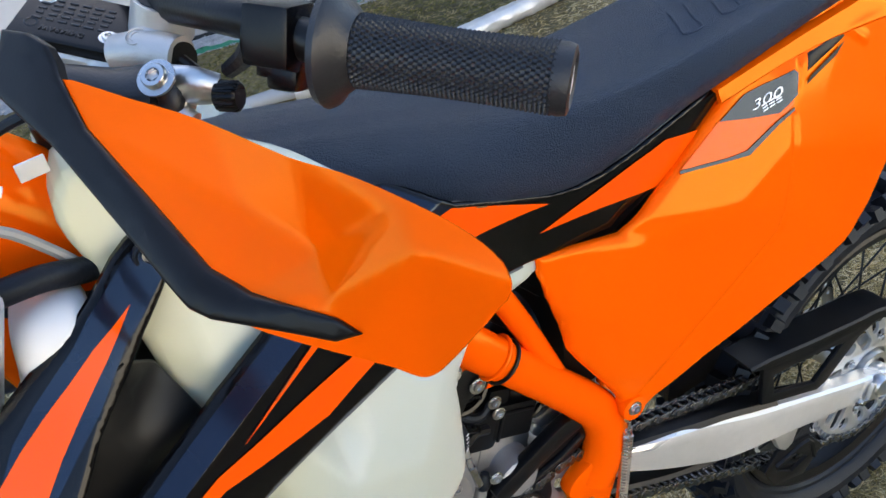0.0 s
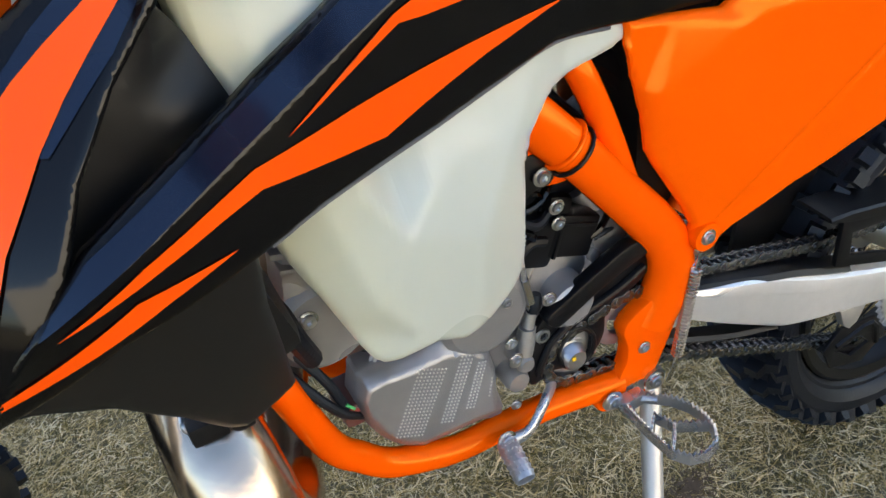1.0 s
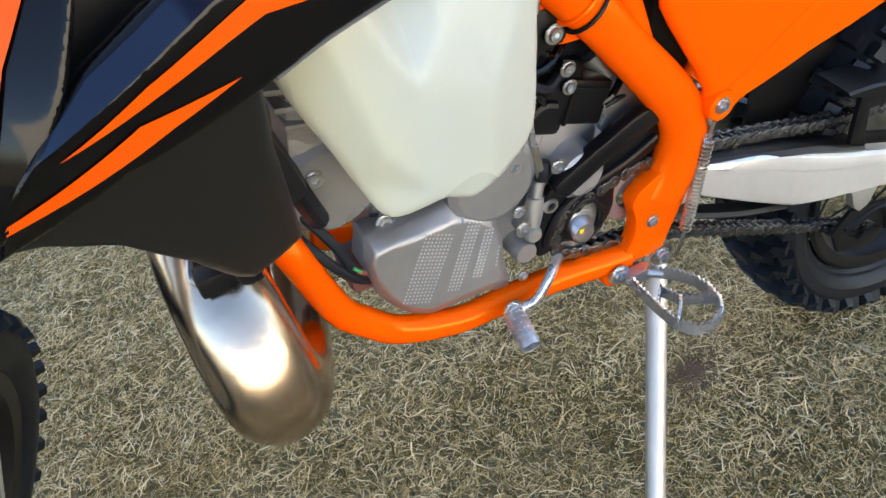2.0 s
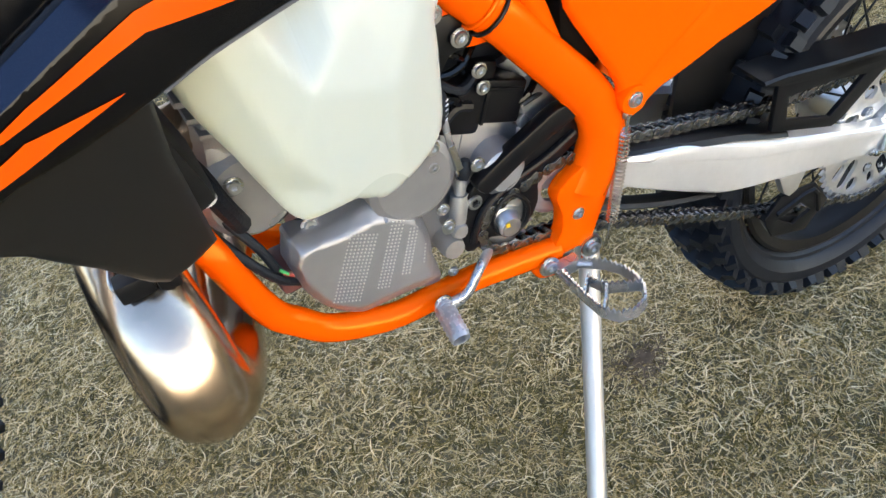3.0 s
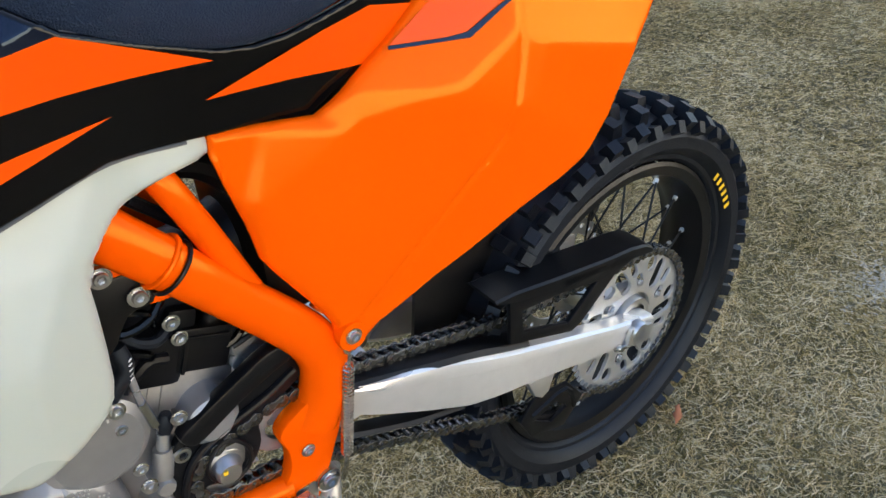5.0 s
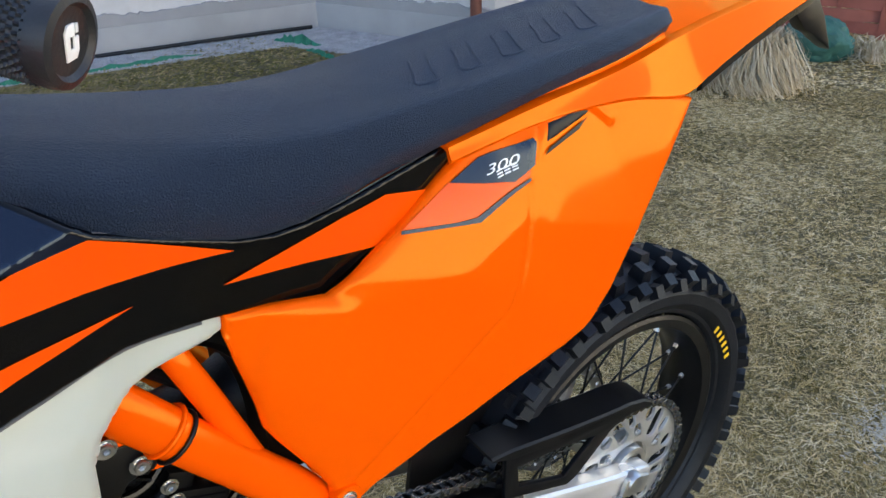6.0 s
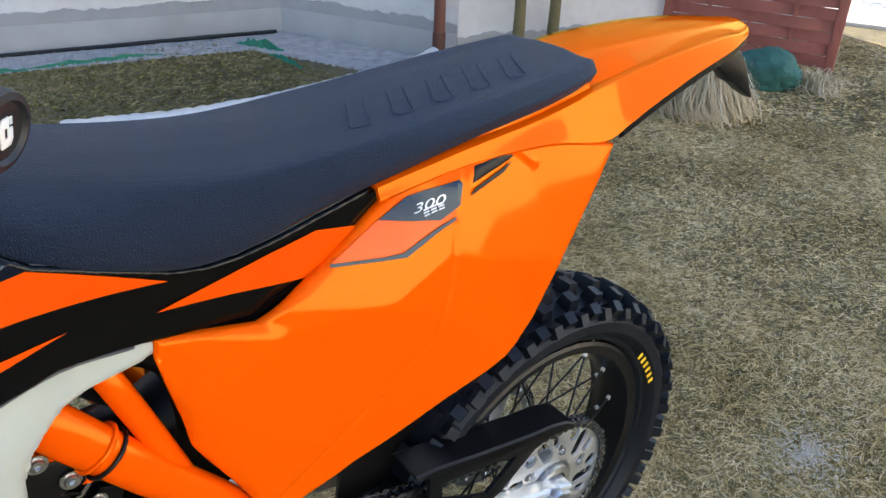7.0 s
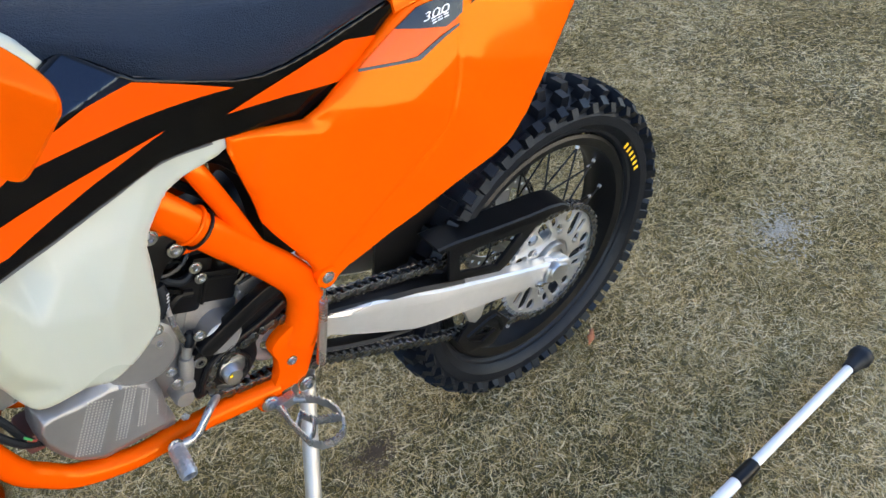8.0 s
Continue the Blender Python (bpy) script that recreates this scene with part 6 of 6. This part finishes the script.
def stone(x, y, s):
    pts = [(x + s * math.cos(a) * random.uniform(.7, 1.2), y + s * math.sin(a) * random.uniform(.7, 1.2)) for a in [0, 1.3, 2.5, 3.7, 5.0]]
    lo = [bm.verts.new((px, py, .0)) for px, py in pts]
    top = bm.verts.new((x, y, s * random.uniform(.5, 1.0)))
    for i in range(5):
        bm.faces.new((lo[i], lo[(i + 1) % 5], top))


na = Vector((CORNER[0] + 6.0, CORNER[1] - 7.40)).normalized()
for _ in range(5200):
    t, o = random.uniform(0, 4.5), random.uniform(.0, .42)
    x, y = CORNER[0] - na.x * t + na.y * o, CORNER[1] - na.y * t - na.x * o
    stone(x, y, random.uniform(.008, .018))
for _ in range(3200):
    t, o = random.random(), random.uniform(0, .52)
    x, y = CORNER[0] + (PILLAR[0] - CORNER[0]) * t - o, CORNER[1] + (PILLAR[1] - CORNER[1]) * t - o * .3
    stone(x, y, random.uniform(.008, .018))
for quad in ([(CORNER[0] - na.x * 4.6, CORNER[1] - na.y * 4.6), (CORNER[0], CORNER[1]), (CORNER[0] + na.y * .42, CORNER[1] - na.x * .42), (CORNER[0] - na.x * 4.6 + na.y * .42, CORNER[1] - na.y * 4.6 - na.x * .42)], [(CORNER[0], CORNER[1]), (PILLAR[0], PILLAR[1]), (PILLAR[0] - .52, PILLAR[1] - .156), (CORNER[0] - .52, CORNER[1] - .156)]):
    lift = .004 + .002 * (quad[1] == PILLAR)
    bm.faces.new([bm.verts.new((x, y, lift)) for x, y in quad])
tagged(part("gravel", bm, GRAVEL, None, "", 0), "grey gravel strip along the house wall", "gravel", kind="stuff")

# green weed membrane showing at the gravel's edge
NET = material("green membrane", (.01, .16, .095), .6, 0, .3, 20, .5, 60)
for k, (x, y, ln, turn, seed, tall) in enumerate(((1.74, 4.80, .46, -20, 1, .45), (2.33, 4.67, .80, -12, 2, .42), (3.29, 4.36, .36, -72, 3, 1.0), (3.22, 3.98, .40, -98, 4, .40))):
    rnd = random.Random(seed)
    n = 16
    rings = []
    for i in range(n + 1):
        s = ln * (i / n - .5)
        hgt = (.016 + .060 * math.sin(math.pi * i / n)) * rnd.uniform(.5, 1.1) * tall
        off = rnd.uniform(-.012, .012)
        rings.append([(s, off - .010, -.004), (s, off + .012, -.004), (s, off + .014 * rnd.uniform(-.6, 1.2), hgt * .7), (s, off - .004, hgt)])
    ob = part("weed_membrane", skin_rings(rings), NET, None, "", 20)
    ob.matrix_world = pose(x, y, .004, 0, 0, turn)
    tagged(ob, "crumpled green weed membrane edge on the gravel", "membrane", "membrane strips")
ob = part("cable", tube([(-1.5, 6.078, .006), (0, 5.654, .008), (1.25, 5.301, .010), (2.0, 5.088, .014), (2.65, 4.904, .018), (3.2, 4.748, .022), (3.62, 4.630, .020)], .013, 6, 8), MATTE_BLACK)
tagged(ob, "black cable lying along the wall", "cable")

# foil-wrapped pipe on the lawn
FOIL = material("crumpled foil", (.66, .66, .665), .48, .5, .12, 25, 1.0, 45, rough_vary=.15)
line = spline([(1.60, 3.46, .050), (1.85, 3.36, .050), (2.10, 3.27, .050), (2.45, 3.21, .050), (2.85, 3.21, .052), (3.25, 3.225, .055), (3.60, 3.24, .06), (3.80, 3.26, .09)], 14)
rings = []
for i, q in enumerate(line):
    d = (line[min(i + 1, len(line) - 1)] - line[max(i - 1, 0)]).normalized()
    s = d.cross(Vector((0, 0, 1))).normalized()
    u = s.cross(d)
    rings.append([q + (s * math.cos(a) + u * math.sin(a)) * (.053 + .007 * noise.noise((i * .35, j * .5, 2)) - (.004 if i % 3 == 0 else 0)) for j, a in enumerate([2 * math.pi * k / 18 for k in range(18)])])
ob = part("insulated_pipe", skin_rings(rings), FOIL, None, "", 25)
tagged(ob, "silver foil-wrapped pipe lying on the lawn", "pipe")
part("pipe_end", tube([(1.62, 3.455, .05), (1.45, 3.53, .045), (1.05, 3.62, .04)], .036, 4, 14), material("grey plastic pipe", (.33, .33, .34), .5), ob, "bare grey pipe end")

# two young trees by the wall
for x, y, lean in ((4.30, 3.02, .02), (4.56, 2.94, .06)):
    tr = new("young_tree")
    tr.matrix_world = pose(x, y, 0)
    tagged(tr, "slim bare olive-barked young tree trunk", "tree", "young trees")
    part("trunk", tube([(0, 0, -.03), (.01, 0, .3), (lean * .4, .01, .7), (lean, 0, 1.3), (lean * 1.5, 0, 2.4)], [.045, .036, .034, .032, .022], 5, 12), BARK, tr)
    for k in range(5):
        z = .45 + k * .4
        part("limb", tube([(lean * z / 1.4, 0, z), (lean + .06 * (-1) ** k, .03, z + .12), (lean + .16 * (-1) ** k, .05, z + .35)], [.012, .008, .004], 3, 6), BARK, tr)

# woven fence panel leaning by the house
fence = new("fence_panel")
FA, FB = Vector((5.56, 2.66, 0)), Vector((5.80, 1.58, 0))
fd = (FB - FA).normalized()
fence.matrix_world = Matrix(((fd.x, -fd.y, 0, FA.x), (fd.y, fd.x, 0, FA.y), (0, 0, 1, 0), (0, 0, 0, 1)))
tagged(fence, "red-brown woven wooden fence panel standing on the lawn", "fence")
FL = (FB - FA).length
for x in (0.0, FL):
    part("post", box(.06, .05, 1.85, pose(x, 0, .90), .006), BROWN_WOOD, fence)
for k in range(3):
    part("batten", box(.03, .014, 1.75, pose(FL * (k + 1) / 4, 0, .9), .003), BROWN_WOOD, fence)
for k in range(24):
    z = .06 + k * .0755
    s = 1 if k % 2 else -1
    rings = []
    for i in range(33):
        x = FL * i / 32
        y = s * .016 * math.cos(math.pi * 4 * i / 32)
        rings.append([(x, y - .004, z - .0375), (x, y + .004, z - .0375), (x, y + .004, z + .0365), (x, y - .004, z + .0365)])
    part("slat", skin_rings(rings), BROWN_WOOD, fence)

# dry grass tuft and green netting in front of the fence
STRAW = blade_material("straw", [(.32, .25, .15), (.48, .40, .27), (.62, .54, .40)])
rng = np.random.default_rng(3)


def tuft(name, x, y, n, r, h, seed):
    rnd = random.Random(seed)
    bm = bmesh.new()
    for _ in range(n):
        a, b = rnd.uniform(0, 6.28), rnd.uniform(0, 6.28)
        rr = r * rnd.random() ** .5 * .5
        out = r * rnd.uniform(.4, 1.2)
        hh = h * rnd.uniform(.4, 1.1)
        wave = Vector((math.cos(b), math.sin(b), 0)) * rnd.uniform(.01, .06)
        p = [Vector((rr * math.cos(a), rr * math.sin(a), 0)), Vector((out * .45 * math.cos(a), out * .45 * math.sin(a), hh * .75)) + wave * .4, Vector((out * .8 * math.cos(a), out * .8 * math.sin(a), hh)) - wave * .3, Vector((out * 1.05 * math.cos(a), out * 1.05 * math.sin(a), hh * rnd.uniform(.3, .7))) + wave, Vector((out * 1.1 * math.cos(a + .2), out * 1.1 * math.sin(a + .2), hh * rnd.uniform(-.0, .25))) + wave]
        t = Vector((-math.sin(a), math.cos(a), rnd.uniform(-.5, .5))) * rnd.uniform(.0012, .0028)
        l = [bm.verts.new(q - t) for q in p]
        m = [bm.verts.new(q + t) for q in p]
        for i in range(4):
            bm.faces.new((l[i], m[i], m[i + 1], l[i + 1]))
    ob = part(name, bm, STRAW, None, "", 0)
    ob.matrix_world = pose(x, y, 0)
    return tagged(ob, "bleached dry ornamental grass tuft", "grass tuft", "dry tufts")


tuft("dry_grass_tuft", 4.30, 1.75, 2000, .23, .28, 1)
tuft("dry_grass_tuft", 5.25, 1.45, 160, .16, .12, 2)
MESH_NET = material("green netting", (.030, .115, .095), .8, 0, .3, 30, .6, 120)
bm = bmesh.new()
bmesh.ops.create_icosphere(bm, subdivisions=4, radius=.17)
for v in bm.verts:
    k = 1 + .22 * noise.noise(v.co * 8) + .10 * noise.noise(v.co * 26)
    v.co = Vector((v.co.x * k * .9, v.co.y * k * 1.15, max(-.02, v.co.z * k * .85 + .09)))
ob = part("garden_netting", bm, MESH_NET, None, "", 0)
ob.matrix_world = pose(5.12, 1.72, 0)
tagged(ob, "crumpled heap of green garden netting", "netting")

# path and kerbs beyond the fence, with a shrub
PAVE = material("pale concrete", (.55, .54, .52), .85, 0, .12, 10, .4, 60)
DARK = material("dark soil", (.045, .045, .04), .95, 0, .3, 20, .6, 60)
for x, y, sx, sy, sz, mt, nm, lb in ((8.6, .3, 3.6, .10, .09, PAVE, "kerb", "pale concrete kerb beside the lawn"), (8.6, .85, 3.6, .9, .02, DARK, "soil_bed", "dark soil bed between kerbs"), (9.2, 1.55, 4.2, .10, .13, PAVE, "kerb", "pale concrete kerb beside the path"), (9.6, 3.0, 4.4, 2.7, .04, PAVE, "path", "pale concrete path past the fence")):
    ob = part(nm, box(sx, sy, sz, pose(x, y, sz / 2 - .01, 0, 0, 12), .008), mt)
    tagged(ob, lb, nm.replace("_", " "), kind="structure")
shrub = new("shrub")
shrub.matrix_world = pose(9.3, 2.6, 0)
tagged(shrub, "yellow-green conifer shrub beyond the path", "shrub")
part("trunk", tube([(0, 0, 0), (.02, 0, .5), (0, 0, 1.1)], [.05, .04, .02], 3, 8), BARK, shrub)
bm = bmesh.new()
rnd = random.Random(8)
for _ in range(2600):
    a, z = rnd.uniform(0, 6.28), rnd.random() ** .8
    r = .5 * (1 - z * .75) * rnd.uniform(.55, 1.1)
    c = Vector((r * math.cos(a), r * math.sin(a), .12 + z * 1.4))
    d = Vector((math.cos(a), math.sin(a), rnd.uniform(.2, 1.2))).normalized() * rnd.uniform(.04, .09)
    s = Vector((-math.sin(a), math.cos(a), rnd.uniform(-.5, .5))) * .018
    bm.faces.new([bm.verts.new(c - s), bm.verts.new(c + s), bm.verts.new(c + d)])
part("crown", bm, blade_material("conifer leaves", [(.08, .09, .015), (.20, .19, .04), (.36, .30, .09)]), shrub)

# walking pole lying on the grass, a leaf and two pale patches
pole = new("telescopic_pole")
pole.matrix_world = pose(0, 0, 0)
tagged(pole, "white telescopic pole with black rubber foot on the grass", "pole")
PW = material("white enamel", (.80, .81, .82), .3, 0, .04, 20)
A, B = Vector((1.589, -0.031, .036)), Vector((0.669, 0.104, .030))
D = (B - A).normalized()
part("upper_tube", tube([A + D * .02, A + D * .42], .0105, 1, 16), PW, pole)
part("lower_tube", tube([A + D * .45, B], .0125, 1, 16), PW, pole)
part("collar", tube([A + D * .395, A + D * .455], [.0145, .0155, .0155, .0145], 3, 18), BLACK_PLASTIC, pole, "black plastic collar")
part("collar", tube([A + D * .545, A + D * .58], .0160, 2, 18), BLACK_PLASTIC, pole, "black plastic collar")
part("rubber_foot", tube([A - D * .028, A - D * .012, A + D * .006, A + D * .035], [.024, .025, .018, .014], 3, 20), RUBBER, pole, "black rubber foot")
leafm = material("red brown leaf", (.34, .12, .05), .7, 0, .3, 60)
bm = bmesh.new()
lp = [(-.020, 0), (-.010, .004), (-.006, .009), (.004, .005), (.012, .008), (.021, .001), (.010, -.004), (.002, -.009), (-.008, -.005)]
bm.faces.new([bm.verts.new((x, y, .026 + .008 * math.sin(x * 60 + y * 90))) for x, y in lp])
bmesh.ops.triangulate(bm, faces=bm.faces[:])
ob = part("fallen_leaf", bm, leafm)
ob.matrix_world = pose(1.29, .452, 0, 0, 0, 20)
ob.modifiers.new("thick", "SOLIDIFY").thickness = .001
tagged(ob, "small red-brown fallen leaf on the grass", "leaf")

ASH = blade_material("ash-dusted grass", [(.42, .37, .28), (.52, .47, .38), (.62, .57, .48)])
for x, y, r, sd in ((1.955, .290, .10, 31), (.752, .614, .05, 32)):
    rnd = random.Random(sd)
    bm = bmesh.new()
    for _ in range(int(5200 * r)):
        a, q = rnd.uniform(0, 6.28), r * abs(rnd.gauss(0, .55))
        c = Vector((q * math.cos(a) * 1.5, q * math.sin(a), .004 + rnd.random() * .014))
        b = rnd.uniform(0, 6.28)
        d = Vector((math.cos(b), math.sin(b), rnd.uniform(-.2, .3))) * rnd.uniform(.008, .022)
        t = Vector((-d.y, d.x, 0)).normalized() * .0016
        bm.faces.new([bm.verts.new(c - t), bm.verts.new(c + t), bm.verts.new(c + d)])
    ob = part("pale_patch", bm, ASH if r > .06 else material("bare soil crumbs", (.16, .115, .075), .95, 0, .3, 90, spec=.1), None, "", 0)
    ob.matrix_world = pose(x, y, 0)
    tagged(ob, "pale ash-dusted patch of grass" if r > .06 else "dark bare patch in the grass", "grass", kind="stuff")
